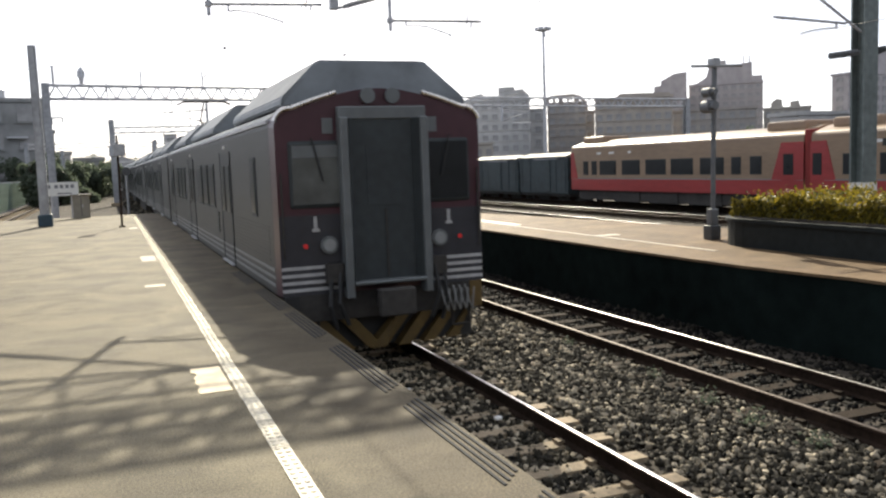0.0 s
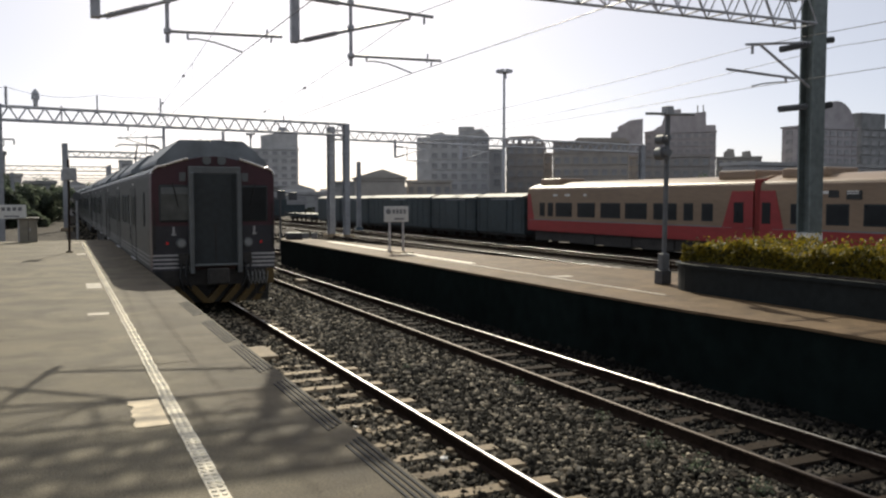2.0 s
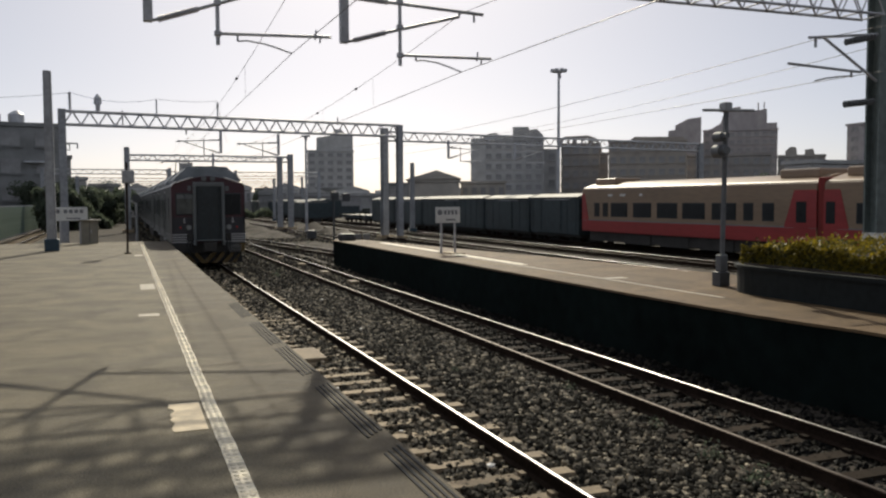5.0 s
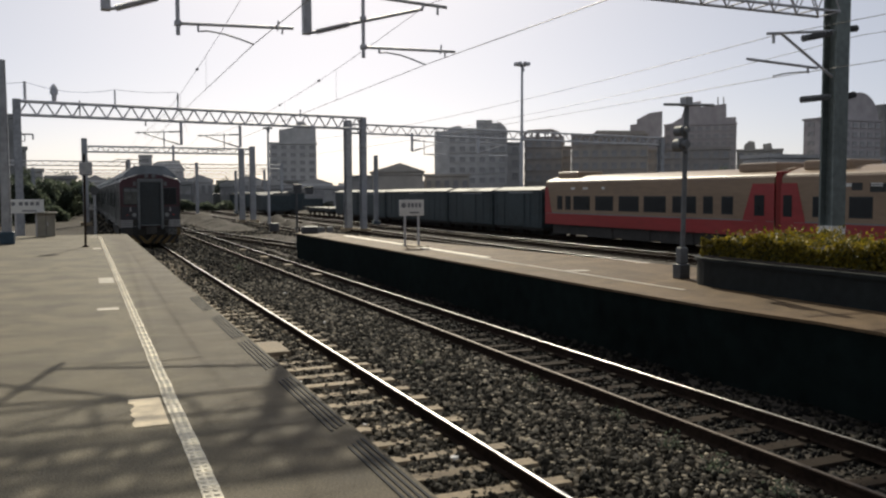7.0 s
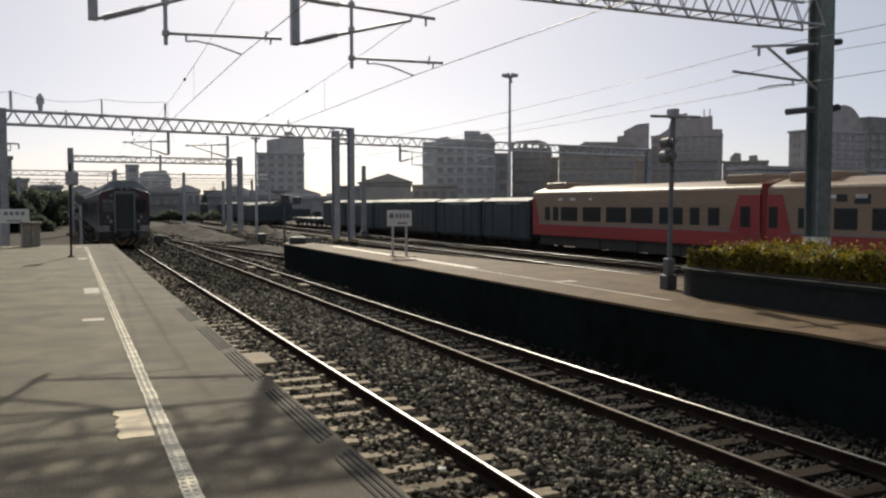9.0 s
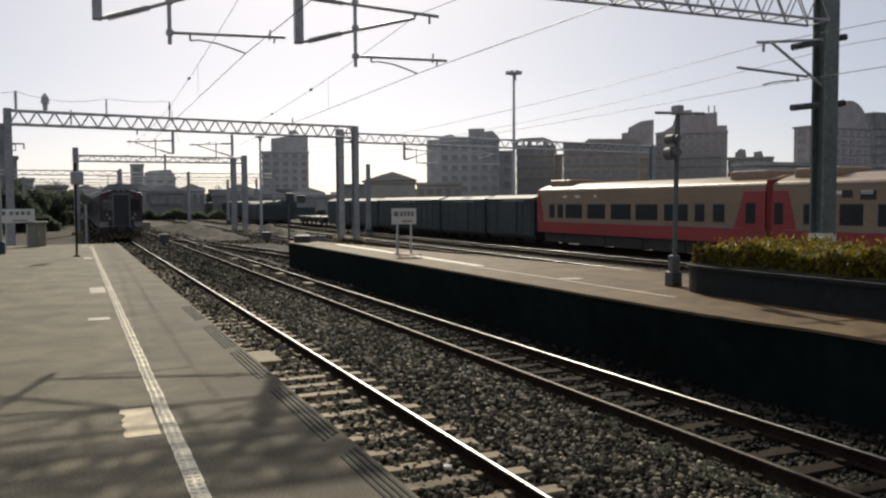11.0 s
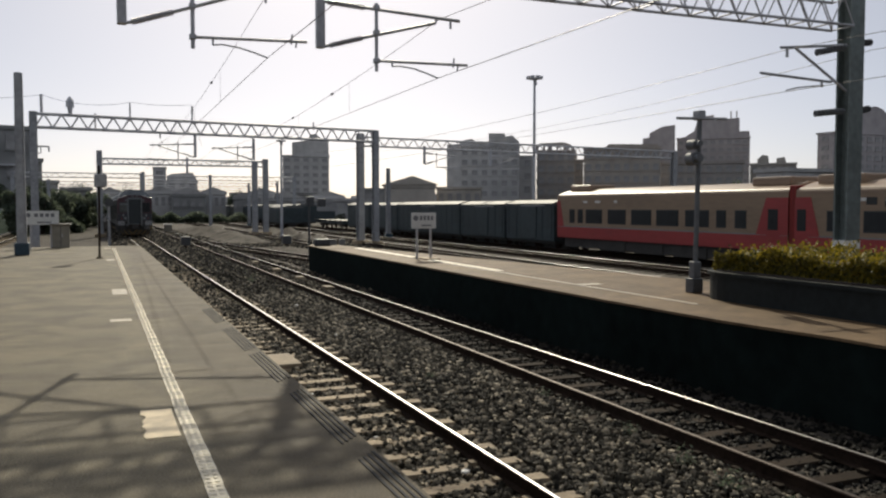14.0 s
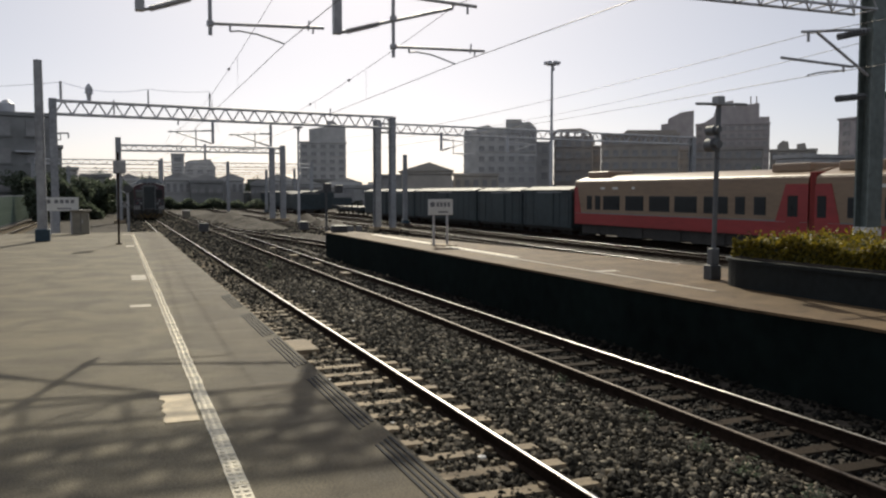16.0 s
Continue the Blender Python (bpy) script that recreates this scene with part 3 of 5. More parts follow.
def hinged_bracket(parent, x, top, low, tube, post_z, arm):
    """A bracket hinged on a drop post: tubes of (reach, height) pairs along a swung line."""
    y = NEAR_Y + 0.4

    def p(reach, z):
        return (x + reach * math.cos(SWING), y + reach * math.sin(SWING), z)
    post = bevelled(x - 0.08, x + 0.08, y - 0.08, y + 0.08, post_z, 6.68, 0.012, 1)
    bx(post, x - 0.1, x + 0.1, y - 0.14, y + 0.09, 6.0, 6.12)
    part("drop_post", post, M["galv"], parent, "hanging steel post")
    for z, end in ((post_z + 0.02, low[0]), (top[0][1] + 0.02, top[0])):
        part("hinge", rods([((x, y, z), p(*end))], 0.03, 8), M["galv"], parent, "hinge fitting on the post")
    for a, b in ((low[0], low[1]), (top[0], top[1])):
        bm = bmesh.new()
        disc_stack(bm, p(*a), p(*b), 0.062, 22, 0.045)
        part("insulator", bm, M["insul"], parent, "grey ribbed rod insulator")
    part("bracket_tube", rods([(p(*low[1]), p(*low[2]))], 0.032, 8), M["galv"], parent, "slanted galvanised strut")
    part("bracket_tube", rods([(p(*top[1]), p(*top[2]))], 0.033, 8), M["galv"], parent, "galvanised top tube")
    part("bracket_tube", rods([(p(*tube[0]), p(*tube[1]))], 0.028, 8), M["galv"], parent, "galvanised registration tube")
    part("bracket_tube", rods([(p(tube[0][0] + 0.02, tube[0][1] - 0.2), p(tube[0][0] + 0.02, top[1][1] + 0.08))], 0.036, 8), M["galv"], parent, "upright galvanised tube")
    for reach, z in ((tube[0][0] + 0.02, tube[0][1]), (tube[0][0] + 0.02, low[1][1] + 0.1), (tube[0][0] + 0.02, top[1][1])):
        q = p(reach, z)
        part("clamp", bevelled(q[0] - 0.06, q[0] + 0.06, q[1] - 0.05, q[1] + 0.05, z - 0.05, z + 0.05, 0.015, 1), M["galv"], parent)
    drop = rods([(p(arm[0][0], arm[0][1] + 0.1), p(*arm[0]))], 0.02, 6)
    for a, b in zip(arm, arm[1:]):
        rod(drop, p(*a), p(*b), 0.015, 6)
    part("steady_arm", drop, M["galv"], parent, "thin curved steady arm")
    for reach, z0, z1 in ((tube[1][0] - 0.28, -0.04, 0.13), (tube[1][0] - 0.2, -0.1, 0.03)):
        z = tube[1][1]
        part("clamp", rods([(p(reach, z + z0), p(reach + 0.02, z + z1))], 0.016, 6), M["galv"], parent)
    for reach, z, dz in ((top[2][0] - 0.18, top[2][1], -0.14), (low[2][0], low[2][1], 0.12)):
        part("wire_clamp", rods([(p(reach, z), p(reach, z + dz))], 0.022, 6), M["galv"], parent)
    return parent


near = gantry("lattice steel gantry carrying the overhead line across the tracks", -9.0, 16.95, NEAR_Y, 6.0, 6.68, 0.33, 0.72, [(-9.1, 6.9)], 0.4, r=0.018)
hinged_bracket(near, 0.49, ((0.14, 5.7), (0.85, 5.6), (2.7, 5.33)), ((0.18, 4.87), (0.9, 5.04), (2.2, 5.36)), ((1.22, 4.61), (3.24, 4.52)), 4.83, ((1.59, 4.47), (1.75, 4.48), (2.06, 4.42), (2.3, 4.34), (2.54, 4.25)))
hinged_bracket(near, 4.03, ((0.14, 5.54), (0.85, 5.43), (2.66, 5.17)), ((0.18, 4.72), (0.8, 4.86), (2.2, 5.14)), ((1.05, 4.43), (2.81, 4.34)), 4.67, ((1.37, 4.32), (1.5, 4.33), (1.78, 4.28), (2.0, 4.2), (2.24, 4.1)))
# unseen lattice added over the beam to cast the mottled shadow on the platform
caster_chord, caster_web = lattice((-7.0, NEAR_Y), 4.9, 6.74, 7.2, 0.22, 0.45, 0.03)
part("cable_tray_chord", caster_chord, M["galv"], near, "unseen grey lattice over the beam, added for its shadow")
part("cable_tray_bracing", caster_web, M["galv"], near)
mast = part("mast", h_column(17.22, NEAR_Y, BED, 9.5, 0.44, 0.42), M["mast"], near, "dark green steel mast with a white band")
part("band", box(16.99, 17.45, NEAR_Y - 0.222, NEAR_Y + 0.222, 0.55, 0.82), M["white"], mast, "white painted band")
part("band", box(16.99, 17.2, NEAR_Y - 0.226, NEAR_Y + 0.22, 0.24, 0.55), M["white"], mast, "white painted notice")
part("footing", bevelled(16.8, 17.65, NEAR_Y - 0.4, NEAR_Y + 0.4, BED, -0.7, 0.04), M["sleeper"], mast)
for p0, p1, n in (((16.01, 5.33), (16.95, 5.53), 9), ((16.01, 3.88), (16.95, 3.99), 9), ((17.44, 5.65), (17.82, 5.71), 5), ((17.44, 4.0), (17.8, 4.09), 5)):
    bm = bmesh.new()
    disc_stack(bm, (p0[0], NEAR_Y - 0.1, p0[1]), (p1[0], NEAR_Y - 0.1, p1[1]), 0.085, n)
    part("insulator", bm, M["siggrey"], near, "dark ribbed insulator")
BY = NEAR_Y - 0.1
bm = rods([((17.0, BY, 5.58), (14.9, BY, 5.37)), ((15.34, BY, 5.4), (17.0, BY, 4.47)), ((14.31, BY, 4.75), (16.48, BY, 4.66)), ((15.1, BY, 5.38), (15.1, BY, 5.16)), ((16.48, BY, 4.66), (16.6, BY, 4.72))], 0.034, 8)
for a, b in zip([(15.1, 4.39), (15.45, 4.47), (15.9, 4.53)], [(15.45, 4.47), (15.9, 4.53), (16.26, 4.56)]):
    rod(bm, (a[0], BY, a[1]), (b[0], BY, b[1]), 0.018, 6)
rod(bm, (16.2, BY, 4.7), (16.2, BY, 4.52), 0.03, 6)
part("bracket_tube", bm, M["galv"], near, "galvanised bracket tubes")

mid = gantry("lattice steel gantry with insulators on its beam, across the yard throat", -3.15, 18.87, 54.6, 6.28, 7.06, 0, 0.96, [(-3.25, 7.18), (18.87, 7.1)], 0.4, r=0.05, swing=8.5)
cantilever(mid, 6.07, 54.6, 4.8, -1, 0.04)
cantilever(mid, 9.9, 54.6, 4.74, -1, 0.04)
bm = bmesh.new()
disc_stack(bm, (-2.75, 55, 7.1), (-2.75, 55, 8.25), 0.12, 8, 0.06)
part("insulator", bm, M["galv"], mid)
for p0, p1 in [((x, 54.7, 6.9), (x, 54.7, z)) for x, z in ((2.16, 8.0), (5.93, 8.05), (14.19, 7.45))] + [((0.2, 55, 6.3), (0.2, 55, 7.3)), ((4.0, 55, 5.95), (4.0, 55, 6.3)), ((-3.3, 55, 5.2), (-2.4, 55, 5.2)), ((-2.4, 55, 5.2), (-2.4, 55, 4.9))]:
    part("peg", rods([(p0, p1)], 0.05, 6), M["galv"], mid, "upright steel peg")
bm = bmesh.new()
rod(bm, (-1.2, 55, 7.05), (-1.2, 55, 7.6), 0.1, 10, 0.16)
rod(bm, (-1.2, 55, 7.6), (-1.2, 55, 8.0), 0.24, 10, 0.2)
rod(bm, (-1.2, 55, 8.0), (-1.2, 55, 8.2), 0.2, 10, 0.05)
part("arrester", bm, M["galv"], mid, "grey bulb-shaped surge arrester")

yard = gantry("lattice gantry reaching over the yard tracks", 17.95, 50, 59.5, 6.1, 6.75, 0, 1.0, [(18.0, 7.0), (50, 6.8)], 0.46, r=0.04, swing=8.5)
cantilever(yard, 23.4, 59.5, 4.9, 1, 0.035)
cantilever(yard, 29.5, 59.5, 4.9, 1, 0.035)
far = gantry("weathered gantry in the middle distance beyond the platforms", 0.5, 15.4, 83, 5.55, 6.05, 0, 0.9, [(0.42, 6.75), (14.4, 6.0), (15.45, 6.3)], 0.5, r=0.045)
part("switch_box", bevelled(0.05, 0.8, 82.6, 83.1, 3.4, 4.4, 0.03), M["greypole"], far, "grey box fixed to the column")
part("drop_post", box(8.0, 8.2, 82.9, 83.1, 4.6, 6.3), M["galv"], far)
for y, x0, x1 in ((112, -9, 5.6), (118, 5.7, 26), (150, -10, 30), (190, -12, 34)):
    gantry("distant lattice gantry over the tracks in the haze", x0, x1, y, 5.2, 5.75, 0, 1.3, [(x0, 5.9), (x1, 6.0)], 0.4, r=0.035)


def wire(pts, r, label):
    cu = bpy.data.curves.new("overhead_wire", "CURVE")
    cu.dimensions, cu.bevel_depth, cu.bevel_resolution = "3D", r, 1
    sp = cu.splines.new("POLY")
    sp.points.add(len(pts) - 1)
    for q, p in zip(sp.points, pts):
        q.co = (*p, 1)
    cu.materials.append(M["wire"])
    return tagged(new("overhead_wire", cu), label, "wire", "overhead wires")


def sag(a, b, drop, n=14):
    a, b = Vector(a), Vector(b)
    return [(*a.lerp(b, i / n).xy, a.lerp(b, i / n).z - drop * 4 * (i / n) * (1 - i / n)) for i in range(n + 1)]


def overhead(xs, zc):
    """A contact wire with its messenger and droppers over one track; xs: its place across at each support."""
    ys = (-25, 14.95, 55, 83, 118, 150, 190)
    contact = [(x, y, z) for x, y, z in zip(xs, ys, zc)]
    top = []
    for (x0, y0, z0), (x1, y1, z1) in zip(contact, contact[1:]):
        top += sag((x0, y0, z0 + 1.1), (x1, y1, z1 + 1.1), 0.55 * (y1 - y0) / 40)
    wire(contact, 0.0068, "thin copper contact wire over the track")
    messenger = wire(top, 0.006, "messenger wire sagging above the contact wire")
    for k in (18, 20, 23, 26):
        x, y, z = top[k]
        bm = bmesh.new()
        rod(bm, (x, y - 0.06, z), (x, y + 0.06, z), 0.035, 8)
        part("clip", bm, M["siggrey"], messenger)
    for (x0, y0, z0), (x1, y1, z1) in zip(contact[:2], contact[1:3]):
        for k in range(1, 6):
            f = k / 6
            x, y, z = x0 + (x1 - x0) * f, y0 + (y1 - y0) * f, z0 + (z1 - z0) * f
            wire([(x, y, z), (x, y, z + 1.1 - 0.55 * (y1 - y0) / 40 * 4 * f * (1 - f))], 0.003, "thin dropper between messenger and contact wire")


overhead((3.3, 2.84, 3.4, 3.1, 3.2, 3.2, 3.2), (4.25, 4.25, 4.3, 4.2, 4.2, 4.2, 4.2))
overhead((6.9, 6.1, 7.0, 6.8, 6.8, 6.8, 6.8), (4.1, 4.1, 4.2, 4.2, 4.2, 4.2, 4.2))
wire(sag((15.3, -25, 4.4), (15.1, NEAR_Y, 4.36), 0.1) + sag((15.1, NEAR_Y, 4.36), (14.2, 58, 4.3), 0.1), 0.008, "contact wire over the track behind the island")
wire(sag((15.3, -25, 5.4), (15.2, NEAR_Y, 5.36), 0.3) + sag((15.2, NEAR_Y, 5.36), (14.2, 58, 5.4), 0.4), 0.008, "messenger wire over the track behind the island")
wire(sag((18.0, -25, 5.6), (18.0, NEAR_Y, 5.56), 0.4) + sag((18.0, NEAR_Y, 5.56), (18.3, 58, 5.6), 0.5), 0.008, "feeder wire fixed to the mast")
wire(sag((-12, 55, 7.6), (-2.75, 55, 8.2), 0.2) + sag((-2.75, 55, 8.2), (2.1, 55, 8.0), 0.35) + sag((2.1, 55, 8.0), (5.68, 55, 8.0), 0.1) + sag((5.68, 55, 8.0), (8, 70, 6.4), 0.2), 0.012, "slack earth wire along the gantry top")


def lone_pole(name, x, y, z1, w, label, base=BED, material="greypole", category="pole"):
    p = thing(name, label, category, "line-side poles")
    bm = bmesh.new()
    for v in bx(bm, x - w / 2, x + w / 2, y - w / 2, y + w / 2, base, z1):
        if v.co.z > 0:
            v.co.x, v.co.y = x + (v.co.x - x) * 0.82, y + (v.co.y - y) * 0.82
    bmesh.ops.bevel(bm, geom=[e for e in bm.edges if abs(e.verts[0].co.z - e.verts[1].co.z) > 1], offset=w * 0.2, segments=2, affect="EDGES")
    part("shaft", bm, M[material], p)
    part("base", bevelled(x - w * 0.72, x + w * 0.72, y - w * 0.72, y + w * 0.72, base, base + 0.42, 0.03), M["bluebase"], p, "dark blue painted base")
    return p


lone_pole("catenary_pole", -2.32, 31.9, 6.15, 0.32, "grey steel pole with a blue base on the platform", base=0.0)
for x, y, z in ((13.2, 107.5, 5.6), (5.6, 112, 6.0), (23.7, 70, 5.0), (-9.5, 120, 5.2), (-8, 150, 5.6), (20, 120, 5.0), (-4.6, 100, 4.6)):
    lone_pole("catenary_pole", x, y, z, 0.42, "weathered concrete pole beside the yard tracks")


def lamp_mast(x, y, z1, r, head, label):
    p = thing("light_mast", label, "light mast", "light masts")
    bm = bmesh.new()
    rod(bm, (x, y, BED), (x, y, z1), r, 10, r * 0.6)
    part("shaft", bm, M["galv"], p)
    bm = bmesh.new()
    rod(bm, (x, y, z1 - head * 0.15), (x, y, z1 + head * 0.05), head * 0.7, 12)
    ring = part("lamp_ring", bm, M["galv"], p, "round lamp carrier")
    for k in range(8):
        a = k * math.pi / 4
        c = (x + head * math.cos(a), y + head * math.sin(a))
        part("floodlight", box(c[0] - head * 0.24, c[0] + head * 0.24, c[1] - head * 0.24, c[1] + head * 0.24, z1 - head * 0.05, z1 + head * 0.36), M["galv"], ring)
    part("hanger", rods([((x, y, z1), (x + 0.2 * head, y, z1 - head))], r, 6), M["galv"], p)
    return p


lamp_mast(59.9, 110, 20.4, 0.28, 0.95, "tall floodlight mast behind the goods wagons")
lamp_mast(15.0, 73.2, 7.3, 0.13, 0.32, "yard lamp on a slim mast")


# ---- the departing train ----
def car_profile(inset=0.0, floor=0.02):
    """Cross-section of a carriage as (x, z): upright sides with rounded shoulders and a low arched roof."""
    w = 1.43 - inset
    pts = [(-w, floor), (-w, 2.2)]
    for i in range(1, 6):
        a = math.pi - i * math.pi / 2 / 6 * 1.0
        pts.append((-w + 0.22 + 0.22 * math.cos(a), 2.2 + 0.22 * math.sin(a)))
    for i in range(0, 9):
        x = -w + 0.24 + (2 * w - 0.48) * i / 8
        pts.append((x, 2.42 + 0.28 * math.cos((x / (w - 0.24)) * math.pi / 2) - inset))
    for x, z in pts[6:1:-1]:
        pts.append((-x, z))
    pts += [(w, 2.2), (w, floor)]
    seen, out = set(), []
    for x, z in pts:
        k = (round(x, 4), round(z, 4))
        if k not in seen:
            seen.add(k)
            out.append((x, z))
    return out


CAR_L = 20.0


def bogie(parent, y):
    bm = bmesh.new()
    for s in (-1, 1):
        bx(bm, s * 0.78 - 0.08, s * 0.78 + 0.08, y - 1.45, y + 1.45, -0.62, -0.38)
        bx(bm, s * 0.8 - 0.1, s * 0.8 + 0.1, y - 0.4, y + 0.4, -0.72, -0.2)
    bx(bm, -0.8, 0.8, y - 0.25, y + 0.25, -0.6, -0.2)
    b = part("bogie", bm, M["traindark"], parent, "dark dusty bogie frame")
    for d in (-1.05, 1.05):
        bm = rods([((-0.6, y + d, RAIL + 0.42), (-0.53, y + d, RAIL + 0.42)), ((0.53, y + d, RAIL + 0.42), (0.6, y + d, RAIL + 0.42))], 0.415, 24)
        rod(bm, (-0.75, y + d, RAIL + 0.42), (0.75, y + d, RAIL + 0.42), 0.07, 8)
        part("wheelset", bm, M["rust"], b)


def carriage(label, cab):
    c = thing("train_carriage", label, "train", "carriages of the departing train")
    y0 = 0.28 if cab else 0.3
    part("body_shell", along_y(car_profile(), y0, CAR_L - 0.3), M["trainside"], c, "grey steel side walls", smooth=False)
    # roof skin and its gutter
    prof = [(x * 1.002, z + 0.006) for x, z in car_profile() if z > 2.3]
    part("roof", along_y(prof, y0 + 0.01, CAR_L - 0.31), M["trainroof"], c, "dusty grey roof")
    for s in (-1, 1):
        part("gutter", box(s * 1.435 - 0.015, s * 1.435 + 0.035, y0 + 0.02, CAR_L - 0.32, 2.26, 2.3), M["galv"], c, "pale roof gutter")
        part("side_stripe", box(s * 1.432 - 0.006, s * 1.432 + 0.006, y0 + 0.02, CAR_L - 0.32, 0.12, 0.16), M["stripe"], c, "white stripes along the sill")
        part("side_stripe", box(s * 1.432 - 0.006, s * 1.432 + 0.006, y0 + 0.02, CAR_L - 0.32, 0.22, 0.26), M["stripe"], c, "white stripes along the sill")
        part("side_stripe", box(s * 1.432 - 0.006, s * 1.432 + 0.006, y0 + 0.02, CAR_L - 0.32, 0.32, 0.36), M["stripe"], c, "white stripes along the sill")
        for k in range(9):
            z = 0.45 + 0.055 * k
            part("corrugation", box(s * 1.431 - 0.006, s * 1.431 + 0.009, y0 + 0.3, CAR_L - 0.4, z, z + 0.02), M["trainside"], c)
        for yd in (4.75, 11.35, 17.95):
            d = part("side_door", box(s * 1.405 - 0.03, s * 1.405 + 0.036, yd - 0.65, yd + 0.65, 0.06, 1.98), M["traindoor"], c, "recessed sliding doors")
            for q in (-0.33, 0.33):
                part("door_window", box(s * 1.442 - 0.008, s * 1.442 + 0.004, yd + q - 0.2, yd + q + 0.2, 0.95, 1.75), M["dglass"], d)
            part("door_gap", box(s * 1.443 - 0.006, s * 1.443 + 0.002, yd - 0.7, yd - 0.64, 0.06, 2.0), M["gasket"], d)
            part("door_gap", box(s * 1.443 - 0.006, s * 1.443 + 0.002, yd + 0.64, yd + 0.7, 0.06, 2.0), M["gasket"], d)
            part("door_sill", box(s * 1.46 - 0.03, s * 1.46 + 0.02, yd - 0.65, yd + 0.65, 0.03, 0.06), M["galv"], d, "bright worn door sill")
            part("door_lamp", box(s * 1.44 - 0.01, s * 1.44 + 0.02, yd - 0.1, yd + 0.1, 2.06, 2.12), M["white"], d)
        for yw in (6.95, 8.1, 9.25, 13.55, 14.7, 15.85):
            w = part("window", box(s * 1.434 - 0.01, s * 1.434 + 0.012, yw - 0.48, yw + 0.48, 0.95, 1.82), M["gasket"], c, "dark side window")
            part("pane", box(s * 1.447 - 0.006, s * 1.447 + 0.004, yw - 0.43, yw + 0.43, 1.0, 1.77), M["dglass"], w)
    # air-conditioning pods: low tapered housings
    for a, b in ((0.12 if cab else 2.6, 4.6 if cab else 6.4), (7.6, 12.6), (14.5, 18.8)):
        prof = [(-1.28, 2.46), (-1.26, 2.58), (-0.74, 3.07), (0.74, 3.07), (1.26, 2.58), (1.28, 2.46)]
        pod = along_y(prof, a, b)
        for v in pod.verts:
            if v.co.z > 2.9:
                v.co.y += 0.12 if abs(v.co.y - a) < 0.01 else -0.2
        bmesh.ops.bevel(pod, geom=pod.edges[:], offset=0.025, segments=2, affect="EDGES")
        p = part("air_conditioner", pod, M["trainroof"], c, "tapered grey roof unit")
        for k in range(5):
            yy = a + 0.7 + k * (b - a - 1.4) / 4
            part("vent", box(-0.42, 0.42, yy - 0.14, yy + 0.14, 3.08, 3.1), M["traindark"], p)
    part("underframe", box(-1.2, 1.2, 1.0, CAR_L - 1.0, -0.2, 0.02), M["traindark"], c, "dark underframe")
    for ya, yb, s in ((5.6, 8.0, -1), (8.6, 11.2, -1), (12.0, 14.2, -1), (6.0, 9.5, 1), (10.2, 13.6, 1)):
        part("equipment_box", bevelled(s * 0.55, s * 1.3, ya, yb, -0.62, -0.18, 0.04), M["traindark"], c, "dark equipment boxes under the floor")
    bogie(c, 3.1)
    bogie(c, CAR_L - 3.1)
    part("gangway", box(-0.55, 0.55, CAR_L - 0.32, CAR_L + 0.32, 0.1, 2.1), M["gasket"], c, "black rubber gangway")
    return c


